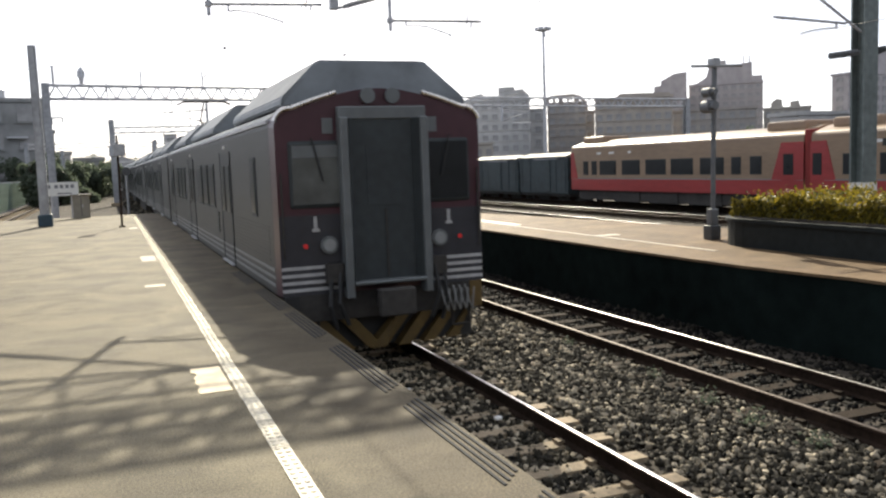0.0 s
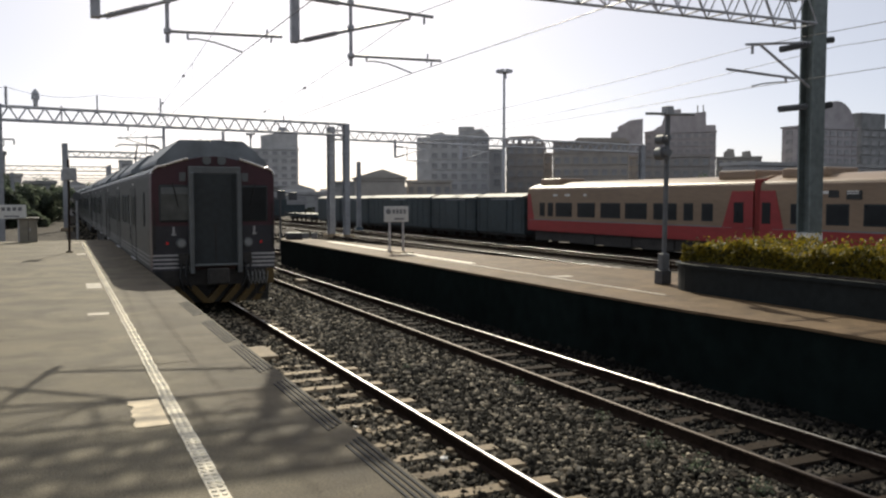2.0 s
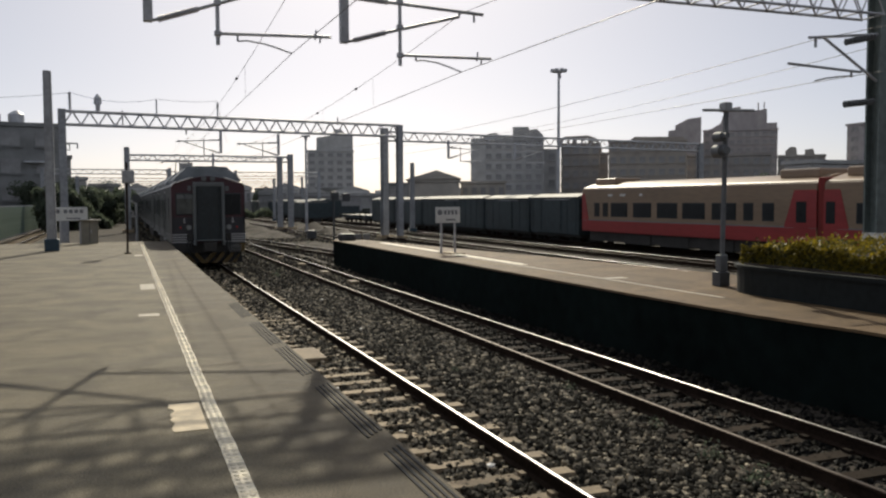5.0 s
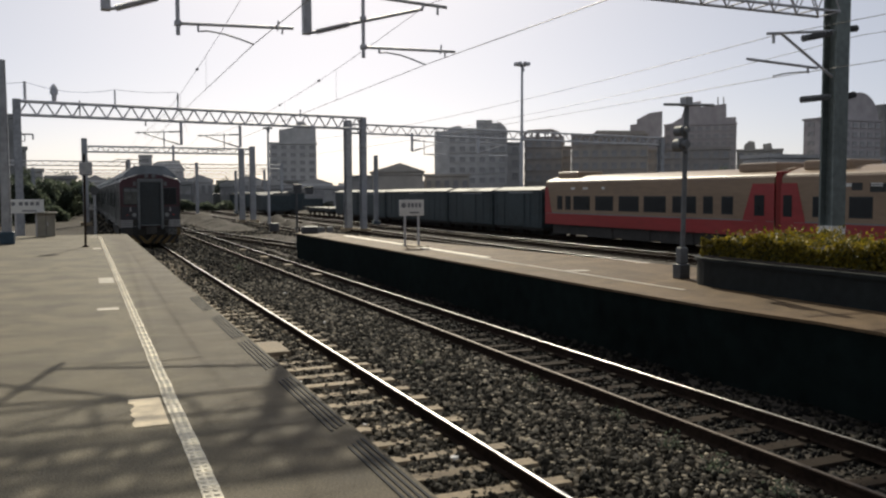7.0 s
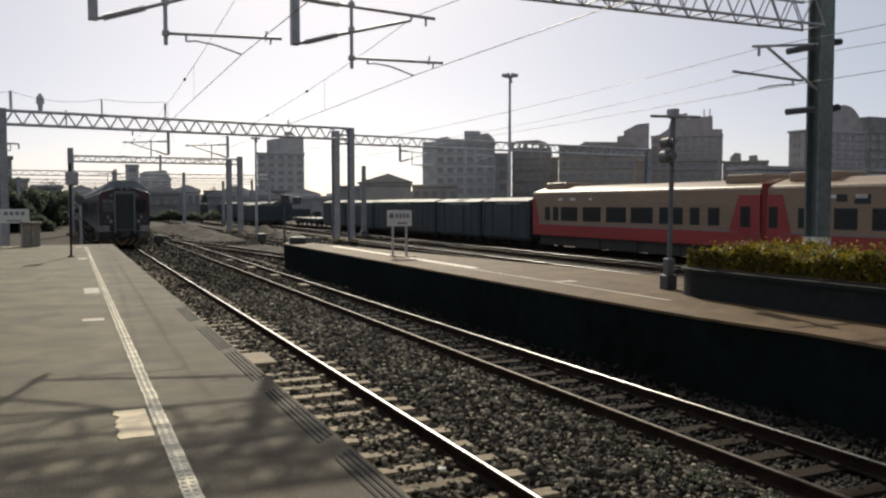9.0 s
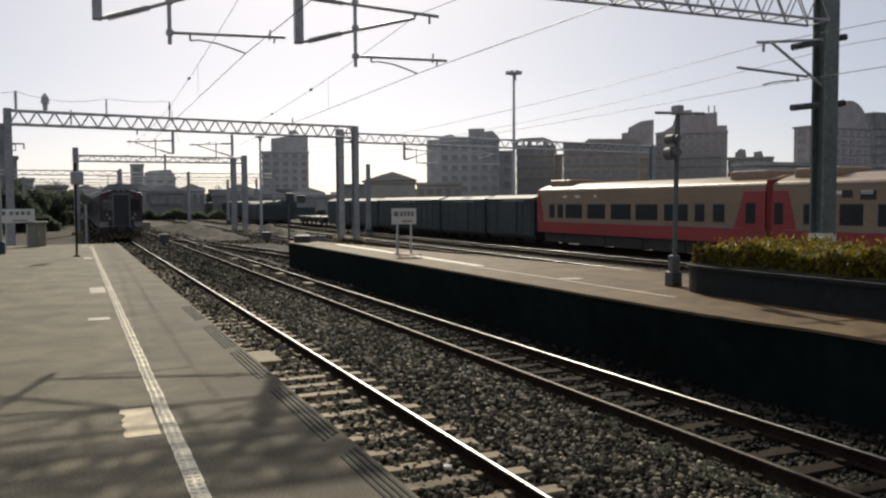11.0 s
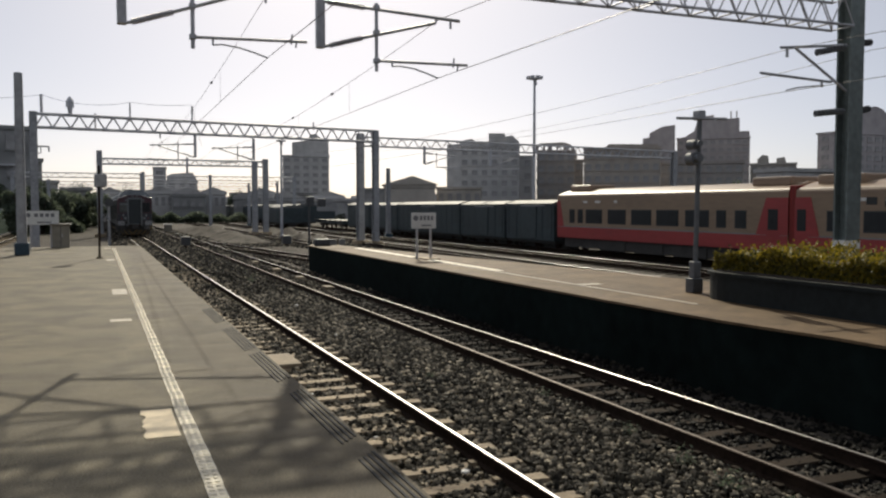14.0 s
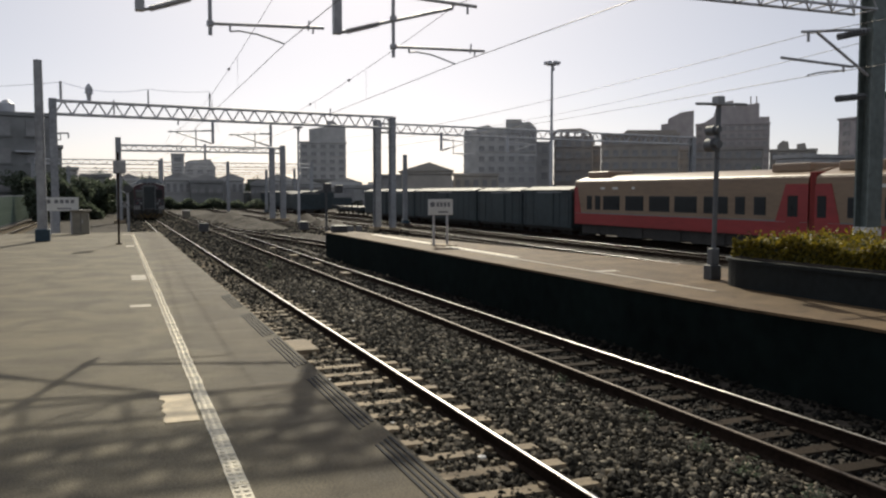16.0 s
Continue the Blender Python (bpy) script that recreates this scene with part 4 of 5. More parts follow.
def rear_end(c):
    """The cab end: maroon front plate, framed gangway, windows, lamps, stripes, coupler and plough."""
    prof = car_profile()
    low = [(x, z) for x, z in prof]
    bm = along_y(low, 0.0, 0.29)
    for v in bm.verts:
        if v.co.y < 0.01:
            v.co.x *= 0.985
            if v.co.z > 2.2:
                v.co.z -= 0.02
    front = part("front_plate", bm, M["maroon"], c, "dark maroon painted end wall")
    top = sorted((x, z) for x, z in prof if z > 2.25)
    for side in (-1, 1):
        line = [(x * 0.99, -0.012, z + 0.01) for x, z in top if x * side > 0.3]
        part("rain_strip", rods(list(zip(line, line[1:])), 0.032, 8), M["rail"], c, "bright metal rain strip over the end")
    F = -0.012
    for s in (-1, 1):
        part("lower_panel", box(s * 0.6, s * 1.408, -0.003, 0.1, 0.02, 1.06), M["navy"], c, "dark lower end panel")
    # gangway surround and its dark rubber mouth
    bm = bmesh.new()
    bx(bm, -0.6, -0.49, -0.2, 0.1, -0.05, 2.3)
    bx(bm, 0.49, 0.6, -0.2, 0.1, -0.05, 2.3)
    bx(bm, -0.6, 0.6, -0.12, 0.1, 2.27, 2.44)
    bx(bm, -0.5, 0.5, -0.26, 0.1, 0.12, 0.17)
    bmesh.ops.bevel(bm, geom=bm.edges[:], offset=0.015, segments=1, affect="EDGES")
    part("gangway_frame", bm, M["frame_grey"], c, "pale grey frame round the gangway")
    g = part("gangway_door", box(-0.48, 0.48, -0.1, 0.08, 0.17, 2.28), M["gasket"], c, "dark gangway door in a rubber surround")
    part("door_window", box(-0.24, 0.24, -0.108, -0.1, 1.15, 1.9), M["gasket"], g)
    part("door_seam", box(-0.012, 0.012, -0.112, -0.1, 0.2, 1.1), M["traindark"], g)
    for k in range(4):
        part("rubber_fold", box(-0.48 + 0.02 * k, -0.46 + 0.02 * k, -0.19 + 0.02 * k, -0.1, 0.17, 2.28), M["gasket"], g)
        part("rubber_fold", box(0.46 - 0.02 * k, 0.48 - 0.02 * k, -0.19 + 0.02 * k, -0.1, 0.17, 2.28), M["gasket"], g)
    for s in (-1, 1):
        w = part("cab_window", bevelled(s * 0.9 - 0.36, s * 0.9 + 0.36, -0.03, 0.12, 1.14, 2.02, 0.05), M["gasket"], c, "cab window behind glass")
        # only the left pane has the reflection painted in
        part("pane", box(s * 0.9 - 0.31, s * 0.9 + 0.31, -0.037, -0.03, 1.2, 1.96), M["reflectglass" if s < 0 else "dglass"], w)
        if s < 0:
            part("sun_blind", box(s * 0.9 - 0.3, s * 0.9 + 0.3, -0.041, -0.037, 1.8, 1.95), M["frame_grey"], w, "pale rolled blind")
        part("wiper", rods([((s * 0.95, -0.06, 2.05), (s * 0.82, -0.06, 1.5))], 0.012, 6), M["black"], c, "thin black wiper")
        part("mark", box(s * 0.93 - 0.03, s * 0.93 + 0.015, F - 0.002, 0.05, 0.86, 1.04), M["endstripe"], c, "white mark under the window")
        part("mark_foot", box(s * 0.93 - 0.055, s * 0.93 + 0.045, F - 0.001, 0.05, 0.84, 0.88), M["endstripe"], c)
        part("plate", box(s * 0.72 - 0.07, s * 0.72 + 0.07, F, 0.05, 2.1, 2.3), M["frame_grey"], c, "small pale plate")
        bm = bmesh.new()
        rod(bm, (s * 0.77, -0.05, 0.66), (s * 0.77, 0.06, 0.66), 0.115, 20)
        h = part("headlamp", bm, M["frame_grey"], c, "round headlamp, unlit")
        bm = bmesh.new()
        rod(bm, (s * 0.77, -0.062, 0.66), (s * 0.77, -0.04, 0.66), 0.082, 18, 0.086)
        part("lens", bm, M["lampglass"], h)
        bm = bmesh.new()
        rod(bm, (s * 1.08, -0.02, 0.66), (s * 1.08, 0.15, 0.66), 0.032, 14)
        part("tail_lamp", bm, M["tail"], c, "small glowing red tail lamp")
        for k in range(4):
            z = 0.07 + 0.095 * k
            part("front_stripe", box(s * 0.62, s * 1.405, -0.006, 0.1, z, z + 0.045), M["endstripe"], c, "white stripes across the end")
        part("roof_lamp", (lambda b: (rod(b, (s * 0.17, -0.06, 2.58), (s * 0.17, 0.1, 2.58), 0.1, 16), b)[1])(bmesh.new()), M["frame_grey"], c, "round lamp above the gangway")
        part("grab_rail", rods([((s * 1.36, -0.03, 0.5), (s * 1.36, -0.03, 1.6))], 0.014, 6), M["traindark"], c, "thin dark grab rail")
        part("jumper_cable", rods([((s * 0.66, -0.1, 0.3), (s * 0.7, -0.16, -0.1)), ((s * 0.7, -0.16, -0.1), (s * 0.58, -0.12, -0.4)), ((s * 0.78, -0.08, 0.3), (s * 0.82, -0.15, -0.15)), ((s * 0.82, -0.15, -0.15), (s * 0.74, -0.1, -0.45))], 0.03, 8), M["black"], c, "black jumper cables")
        part("socket", bevelled(s * 0.72 - 0.12, s * 0.72 + 0.12, -0.12, 0.02, 0.16, 0.42, 0.02), M["traindark"], c, "dark cable socket")
        part("step", rods([((s * 1.2, 0.05, 0.0), (s * 1.2, 0.05, -0.6)), ((s * 0.95, 0.05, 0.0), (s * 0.95, 0.05, -0.6)), ((s * 0.95, 0.05, -0.58), (s * 1.2, 0.05, -0.58)), ((s * 0.95, 0.05, -0.3), (s * 1.2, 0.05, -0.3))], 0.018, 6), M["traindark"], c, "steel footstep")
    bm = bmesh.new()
    bx(bm, -0.16, 0.16, -0.42, 0.3, -0.22, 0.02)
    bx(bm, -0.24, 0.24, -0.5, -0.34, -0.28, 0.08)
    bmesh.ops.bevel(bm, geom=bm.edges[:], offset=0.02, segments=1, affect="EDGES")
    part("coupler", bm, M["traindark"], c, "heavy rusty coupler")
    for k in range(5):
        x = 0.72 + 0.09 * k
        part("hanging_cable", rods([((x, -0.14, 0.0), (x + 0.03, -0.2, -0.22)), ((x + 0.03, -0.2, -0.22), (x + 0.09, -0.16, -0.34)), ((x + 0.09, -0.16, -0.34), (x + 0.14, -0.12, -0.05))], 0.011, 6), M["cable"], c, "pale looped cable")
    # plough with slanted warning bars
    plough = part("plough", (lambda b: ([setattr(v.co, "y", v.co.y + (0.25 if abs(v.co.x) > 1.0 else 0.0)) for v in bx(b, -1.28, 1.28, -0.1, 0.08, -0.76, -0.34)], b)[1])(bmesh.new()), M["black"], c, "curved black plough with yellow warning bars")
    for k in range(-3, 4):
        bm = bmesh.new()
        for v in bx(bm, -0.1, 0.1, -0.115, 0.09, -0.755, -0.345):
            v.co.x += (v.co.z + 0.55) * 0.9 * (1 if k >= 0 else -1) + k * 0.38
            v.co.x = max(-1.27, min(1.27, v.co.x))
            v.co.y += 0.25 * (abs(v.co.x) / 1.28)
            if v.co.y < 0.3:
                v.co.y -= 0.0
        part("warning_bar", bm, M["yellow"], plough, "slanted yellow bar")
    for s in (-1, 1):
        w = part("cab_side_window", box(s * 1.434 - 0.01, s * 1.434 + 0.012, 1.45, 1.9, 1.0, 1.85), M["gasket"], c, "narrow dark cab side window")
        part("pane", box(s * 1.447 - 0.006, s * 1.447 + 0.004, 1.5, 1.85, 1.05, 1.8), M["dglass"], w)
        g = part("louvre", box(s * 1.434 - 0.01, s * 1.434 + 0.01, 6.0, 6.38, 0.5, 0.9), M["gasket"], c, "dark louvre in the side wall")
        for k in range(5):
            part("slat", box(s * 1.445 - 0.006, s * 1.445 + 0.008, 6.02, 6.36, 0.53 + 0.075 * k, 0.56 + 0.075 * k), M["trainside"], g)
    part("corner_bar", box(1.2, 1.38, -0.02, 0.1, -0.34, 0.02), M["yellow"], c, "yellow corner plate")
    part("corner_bar", box(-1.38, -1.2, -0.02, 0.1, -0.34, 0.02), M["black"], c, "dark corner plate")
    part("buffer_beam", box(-1.3, 1.3, 0.0, 0.3, -0.34, 0.02), M["traindark"], c, "dark buffer beam")


def pantograph(c, y):
    """A raised single-arm pantograph on four insulators."""
    p = part("pantograph", bevelled(-0.55, 0.55, y - 0.5, y + 0.5, 2.98, 3.05, 0.015, 1), M["traindark"], c, "dark raised pantograph")
    for sx in (-0.45, 0.45):
        for sy in (-0.4, 0.4):
            bm = bmesh.new()
            disc_stack(bm, (sx, y + sy, 2.6), (sx, y + sy, 3.0), 0.07, 4, 0.04)
            part("insulator", bm, M["insul"], p)
    part("lower_arm", rods([((0, y - 0.3, 3.05), (0, y + 1.1, 3.62))], 0.045, 8), M["traindark"], p)
    part("upper_arm", rods([((0, y + 1.1, 3.62), (0, y - 0.2, 4.14))], 0.032, 8), M["traindark"], p)
    for sy in (-0.36, -0.04):
        part("contact_strip", rods([((-0.95, y + sy, 4.08), (-0.7, y + sy, 4.19)), ((-0.7, y + sy, 4.19), (0.7, y + sy, 4.19)), ((0.7, y + sy, 4.19), (0.95, y + sy, 4.08))], 0.022, 6), M["traindark"], p)


TRAIN_X = 3.165
rear_car = carriage("grey and dark maroon rear carriage of a departing electric train", True)
middle = carriage("grey steel middle carriage of a departing electric train", False)
rear_end(rear_car)
train = [(rear_car, 0.0), (middle, 20.0)] + [(copy_thing(middle, pose(0, 0, 0)), 20.0 * k) for k in range(2, 8)]
pantograph(middle, 1.1)


# ---- parked railcars and wagons ----
def railcar(label, y0, length, windows, doors, red_ends):
    """A cream and red railcar; its near side faces -x. Windows and doors are (from, to) along y."""
    c = thing("railcar", label, "railcar", "parked railcars", at=(26.93, y0, 0))
    prof = [(x, z - 0.02) for x, z in car_profile(0.0, -0.12)]
    part("body_shell", along_y(prof, 0.02, length - 0.02), M["buff"], c, "cream upper body")
    for s in (-1, 1):
        part("lower_panel", box(s * 1.43 - 0.01, s * 1.43 + 0.012, 0.03, length - 0.03, -0.14, 0.48), M["red"], c, "red lower body")
        part("waist_stripe", box(s * 1.43 - 0.01, s * 1.43 + 0.016, 0.03, length - 0.03, 0.48, 0.54), M["stripe"], c, "dusty white waist stripe")
        part("gutter", box(s * 1.43 - 0.01, s * 1.43 + 0.03, 0.05, length - 0.05, 2.2, 2.24), M["buff"], c)
        for a, b in windows:
            w = part("window", box(s * 1.43 - 0.012, s * 1.43 + 0.014, a - y0, b - y0, 0.72, 1.5), M["gasket"], c, "dark coach window")
            part("pane", box(s * 1.447 - 0.006, s * 1.447 + 0.004, a - y0 + 0.05, b - y0 - 0.05, 0.77, 1.45), M["dglass"], w)
        for a, b in doors:
            d = part("door", box(s * 1.43 - 0.012, s * 1.43 + 0.018, a - y0 - 0.12, b - y0 + 0.12, -0.1, 1.95), M["red"], c, "red door")
            part("pane", box(s * 1.449 - 0.006, s * 1.449 + 0.006, a - y0, b - y0, 0.7, 1.55), M["dglass"], d)
    for y, way, foot, head in red_ends:
        bm = bmesh.new()
        for v in bx(bm, -1.446, 1.446, -0.5, 0.5, 0.5, 2.02):
            v.co.y = y - y0 + (0 if v.co.y * way > 0 else -way * (foot if v.co.z < 1 else head))
        part("end_panel", bm, M["red"], c, "red slanted end panel")
    part("roof", along_y([(x * 1.004, z + 0.01) for x, z in prof if z > 2.3], 0.04, length - 0.04), M["buff"], c, "sunlit cream roof")
    for y in (1.6, length - 1.6):
        part("roof_unit", bevelled(-0.85, 0.85, y - 1.1, y + 1.1, 2.5, 2.9, 0.08), M["buff"], c, "cream roof unit")
    part("underframe", box(-1.25, 1.25, 0.6, length - 0.6, -0.68, -0.1), M["traindark"], c, "dark underframe")
    for ya in (5.0, 8.2, 11.4):
        part("equipment_box", bevelled(-1.3, 1.3, ya, ya + 2.4, -0.75, -0.12, 0.04), M["traindark"], c)
    bogie(c, 2.8)
    bogie(c, length - 2.8)
    part("gangway", bevelled(-1.4, 1.4, -0.34, 0.03, -0.3, 2.5, 0.05), M["gangred"], c, "dull red gangway bellows")
    for ya, w in ((length - 4.6, 0.5), (length - 3.3, 0.42), (length - 6.2, 0.25)):
        part("plate", box(-1.446, -1.42, ya, ya + w, 1.86, 1.98), M["white"], c, "small white enamel plate")
    return c


WINS = [(41.95, 42.5), (41.05, 41.6), (39.1, 40.75), (36.9, 38.55), (34.7, 36.4), (32.6, 34.3), (30.45, 32.1), (29.35, 29.97), (28.1, 28.8)]
railcar("cream and red diesel railcar parked in the yard, dusty windows", 25.75, 18.15, WINS, [(26.3, 26.85)], [(25.77, -1, 1.75, 1.2), (43.88, 1, 0.75, 0.3)])
second_car = railcar("second cream and red railcar coupled behind, partly shaded", 7.2, 18.2, [(23.3, 23.85), (21.2, 22.2), (19.4, 20.6), (17.4, 18.6), (15.4, 16.6), (13.4, 14.6), (11.4, 12.6), (9.4, 10.6)], [(24.85, 25.3)], [(25.38, 1, 1.2, 0.75)])


for ya, yb, za in ((21.65, 22.1, 1.73), (20.68, 21.33, 1.66)):
    g = part("vent_grille", box(-1.445, -1.42, ya - 7.2, yb - 7.2, za, 1.98), M["gasket"], second_car, "dark vent grille above the windows")
    for k in range(4):
        part("slat", box(-1.452, -1.44, ya - 7.18, yb - 7.22, za + 0.03 + 0.07 * k, za + 0.06 + 0.07 * k), M["traindark"], g)


def wagon(y0, length, label, top=2.0):
    w = thing("goods_wagon", label, "goods wagon", "parked goods wagons", at=(26.93, y0, 0))
    part("body", bevelled(-1.36, 1.36, 0.12, length - 0.12, -0.45, top - 0.2, 0.03), M["wagon"], w, "dark painted body")
    roof = along_y([(-1.42, top - 0.2), (-1.42, top - 0.12), (-0.7, top + 0.1), (0.7, top + 0.1), (1.42, top - 0.12), (1.42, top - 0.2)], 0.25, length - 0.25)
    part("roof", roof, M["wagonroof"], w, "pale sheet roof")
    n = int(length / 1.1)
    for k in range(n + 1):
        y = 0.45 + (length - 0.9) * k / n
        part("rib", box(-1.385, -1.355, y - 0.045, y + 0.045, -0.35, top - 0.2), M["wagon"], w)
    d = part("sliding_door", box(-1.4, -1.355, length / 2 - 1.0, length / 2 + 1.0, -0.28, top - 0.28), M["wagon"], w, "dark sliding door")
    part("door_rail", box(-1.42, -1.38, length / 2 - 2.1, length / 2 + 1.1, top - 0.3, top - 0.24), M["greypole"], d)
    part("frame", box(-1.2, 1.2, 0.2, length - 0.2, -0.62, -0.45), M["traindark"], w)
    part("brake_gear", box(-0.5, 0.5, 0.3, length - 0.3, -0.92, -0.62), M["traindark"], w)
    bogie(w, 2.0)
    bogie(w, length - 2.0)
    return w


y = 44.3
for n, length in enumerate((6.6, 7.6, 14.2, 8.4, 8.2)):
    wagon(y, length, "dark blue-green covered goods wagon with a pale roof edge", 1.98 - 0.03 * (n % 2))
    y += length + 0.05


# ---- things on the island platform ----
def station_sign(x0, x1, y, z0, z1, ground, label):
    s = thing("station_sign", label, "sign", "station name signs")
    part("board", bevelled(x0, x1, y - 0.03, y + 0.03, z0, z1, 0.008, 1), M["signwhite"], s, "white enamel board")
    w = x1 - x0
    bm = bmesh.new()
    rod(bm, (x0 + w * 0.16, y - 0.036, z1 - 0.17), (x0 + w * 0.16, y - 0.03, z1 - 0.17), 0.085, 16)
    part("emblem", bm, M["signdark"], s, "round dark emblem")
    for k in range(4):
        a = x0 + w * (0.33 + 0.15 * k)
        part("lettering_bar", box(a, a + w * 0.1, y - 0.035, y - 0.03, z1 - 0.24, z1 - 0.1), M["signdark"], s, "dark illegible lettering")
    part("lettering_bar", box(x0 + w * 0.4, x0 + w * 0.8, y - 0.035, y - 0.03, z0 + 0.07, z0 + 0.12), M["signdark"], s)
    for x in (x0 + w * 0.22, x1 - w * 0.22):
        part("leg", box(x - 0.03, x + 0.03, y - 0.025, y + 0.025, ground, z0 + 0.02), M["galv"], s, "grey steel leg")
    return s


station_sign(9.2, 10.02, 24.9, 0.96, 1.46, 0.0, "white station name board on two legs on the island platform")
station_sign(-2.68, -1.36, 37.2, 0.93, 1.48, 0.0, "white station name board near the platform end")


def signal_post(x, y):
    s = thing("signal_post", "grey signal post with black round heads beside the planter", "railway signal")
    part("base_box", bevelled(x - 0.12, x + 0.12, y - 0.12, y + 0.12, 0.0, 0.28, 0.02), M["sigblack"], s, "black base")
    part("base_housing", bevelled(x - 0.075, x + 0.095, y - 0.08, y + 0.08, 0.28, 0.6, 0.02), M["siggrey"], s, "grey housing")
    bm = bmesh.new()
    rod(bm, (x + 0.02, y, 0.6), (x + 0.07, y, 3.42), 0.048, 12)
    part("post", bm, M["siggrey"], s)
    part("arm", rods([((x - 0.46, y, 3.32), (x + 0.72, y, 3.35))], 0.028, 8), M["greypole"], s, "thin cross arm")
    part("arm_head", bevelled(x - 0.02, x + 0.14, y - 0.1, y + 0.1, 3.3, 3.48, 0.02), M["greypole"], s)
    for z, r in ((2.83, 0.095), (2.56, 0.125)):
        bm = bmesh.new()
        rod(bm, (x - 0.08, y - 0.12, z), (x - 0.08, y + 0.1, z), r, 20)
        h = part("signal_head", bm, M["siggrey"], s, "dark round signal head, greyed for haze")
        bm = bmesh.new()
        rod(bm, (x - 0.08, y - 0.22, z + 0.01), (x - 0.08, y - 0.12, z + 0.01), r * 0.62, 16)
        part("hood", bm, M["siggrey"], h)
    return s


signal_post(10.64, 13.1)

# planter: long trough with a rounded end, soil and hedge
PX0, PX1, PY1 = 10.1, 12.3, 12.65


def planter_outline(grow):
    pts = [(PX0 - grow, -14), (PX0 - grow, PY1 - 1.0)]
    for i in range(1, 9):
        a = math.pi - i * math.pi / 2 / 8
        pts.append((PX0 + 1.0 + (1.0 + grow) * math.cos(a), PY1 - 1.0 + (1.0 + grow) * math.sin(a)))
    return pts + [(PX1 + grow, PY1 + grow), (PX1 + grow, -14)]


planter_box = thing("planter", "long dark stone planter with a rounded end on the island platform", "planter")
part("trough", prism(planter_outline(0.0), 0.0, 0.44), M["planter"], planter_box)
part("rim", prism(planter_outline(0.05), 0.44, 0.5), M["planter"], planter_box, "projecting dark rim")
part("soil", prism(planter_outline(-0.1), 0.5, 0.53), M["soil"], planter_box)


def leaves(name, count, place, size, material, parent=None, label="", seed=3):
    """Many small folded leaves; place(r) gives the middle of each."""
    r = random.Random(seed)
    v, f = [], []
    for _ in range(count):
        c = Vector(place(r))
        s = size * r.uniform(0.6, 1.4)
        m = Euler((r.uniform(-1.2, 1.2), r.uniform(-1.2, 1.2), r.uniform(0, 6.3))).to_matrix()
        k = len(v)
        for q in ((-0.5, 0, 0), (0, -0.28, 0.08), (0.5, 0, 0), (0, 0.28, 0.08)):
            v.append(tuple(c + m @ Vector(q) * s))
        f += [(k, k + 1, k + 2), (k, k + 2, k + 3)]
    me = bpy.data.meshes.new(name)
    me.from_pydata(v, [], f)
    me.materials.append(material)
    ob = new(name, me)
    ob.parent = parent
    return tagged(ob, label)


hedge = thing("hedge", "clipped yellow-green hedge growing in the planter, backlit", "hedge")


def in_hedge(r):
    y = r.uniform(2.0, PY1 - 0.45)
    top = 0.86 + 0.06 * math.sin(y * 3.1) + 0.05 * math.sin(y * 7.7)
    x = r.uniform(PX0 + 0.22, PX1 - 0.15)
    if r.random() < 0.45:
        return (PX0 + 0.22 + abs(r.gauss(0, 0.06)), y, r.uniform(0.5, top))
    return (x, y, top - abs(r.gauss(0, 0.09)) + (r.random() ** 6) * 0.18)


core = box(PX0 + 0.35, PX1 - 0.25, 1.5, PY1 - 0.7, 0.5, 0.78)
part("core", core, M["bark"], hedge, "dark inner twigs")
leaves("foliage", 26000, in_hedge, 0.07, M["hedge"], hedge, "small yellow-green leaves")

# ---- things at the end of the platform ----
post = thing("marker_post", "thin dark post with a small grey box on the platform", "post")
bm = bmesh.new()
rod(bm, (0.1, 29.0, 0), (0.13, 29.0, 2.95), 0.035, 10)
part("shaft", bm, M["rust"], post)
part("box", bevelled(-0.02, 0.36, 28.86, 29.1, 2.28, 2.68, 0.02), M["greypole"], post, "grey metal box")
part("foot", bevelled(0.0, 0.2, 28.9, 29.1, 0.0, 0.04, 0.01), M["rust"], post)
post2 = thing("stop_marker", "grey post with a dark round marker past the platform end", "post")
bm = bmesh.new()
rod(bm, (0.57, 41, BED), (0.57, 41, 1.7), 0.06, 10)
part("shaft", bm, M["greypole"], post2)
bm = bmesh.new()
rod(bm, (0.57, 40.88, 1.84), (0.57, 40.98, 1.84), 0.19, 18)
part("disc", bm, M["sigblack"], post2, "dark round disc")

cab = thing("relay_cabinet", "beige metal relay cabinet with a flat lid", "cabinet")
part("body", bevelled(-1.62, -0.98, 37.1, 37.6, 0.0, 0.9, 0.02), M["cabinet"], cab)
part("lid", bevelled(-1.7, -0.9, 37.02, 37.68, 0.9, 0.97, 0.015), M["cabinet"], cab, "overhanging lid")
part("door_seam", box(-1.31, -1.29, 37.095, 37.105, 0.06, 0.86), M["traindark"], cab)
part("door_handle", box(-1.26, -1.23, 37.07, 37.1, 0.42, 0.56), M["galv"], cab)

fence = thing("fence", "tall green sheet fence along the outer track", "fence")
fence_rib = mesh_of("rib", box(0, 0.045, -0.05, 0.05, BED + 0.12, 1.34), M["ribpale"])
for k in range(36):
    y = 60 + k * 1.5
    part("panel", box(-8.62, -8.56, y + 0.03, y + 1.47, BED + 0.1, 1.35), M["fence"], fence)
    part("post", box(-8.67, -8.55, y - 0.035, y + 0.035, BED, 1.45), M["galv"], fence)
    for q in range(4):
        o = part("rib", fence_rib, None, fence)
        o.location = (-8.56, y + 0.3 + 0.3 * q, 0)


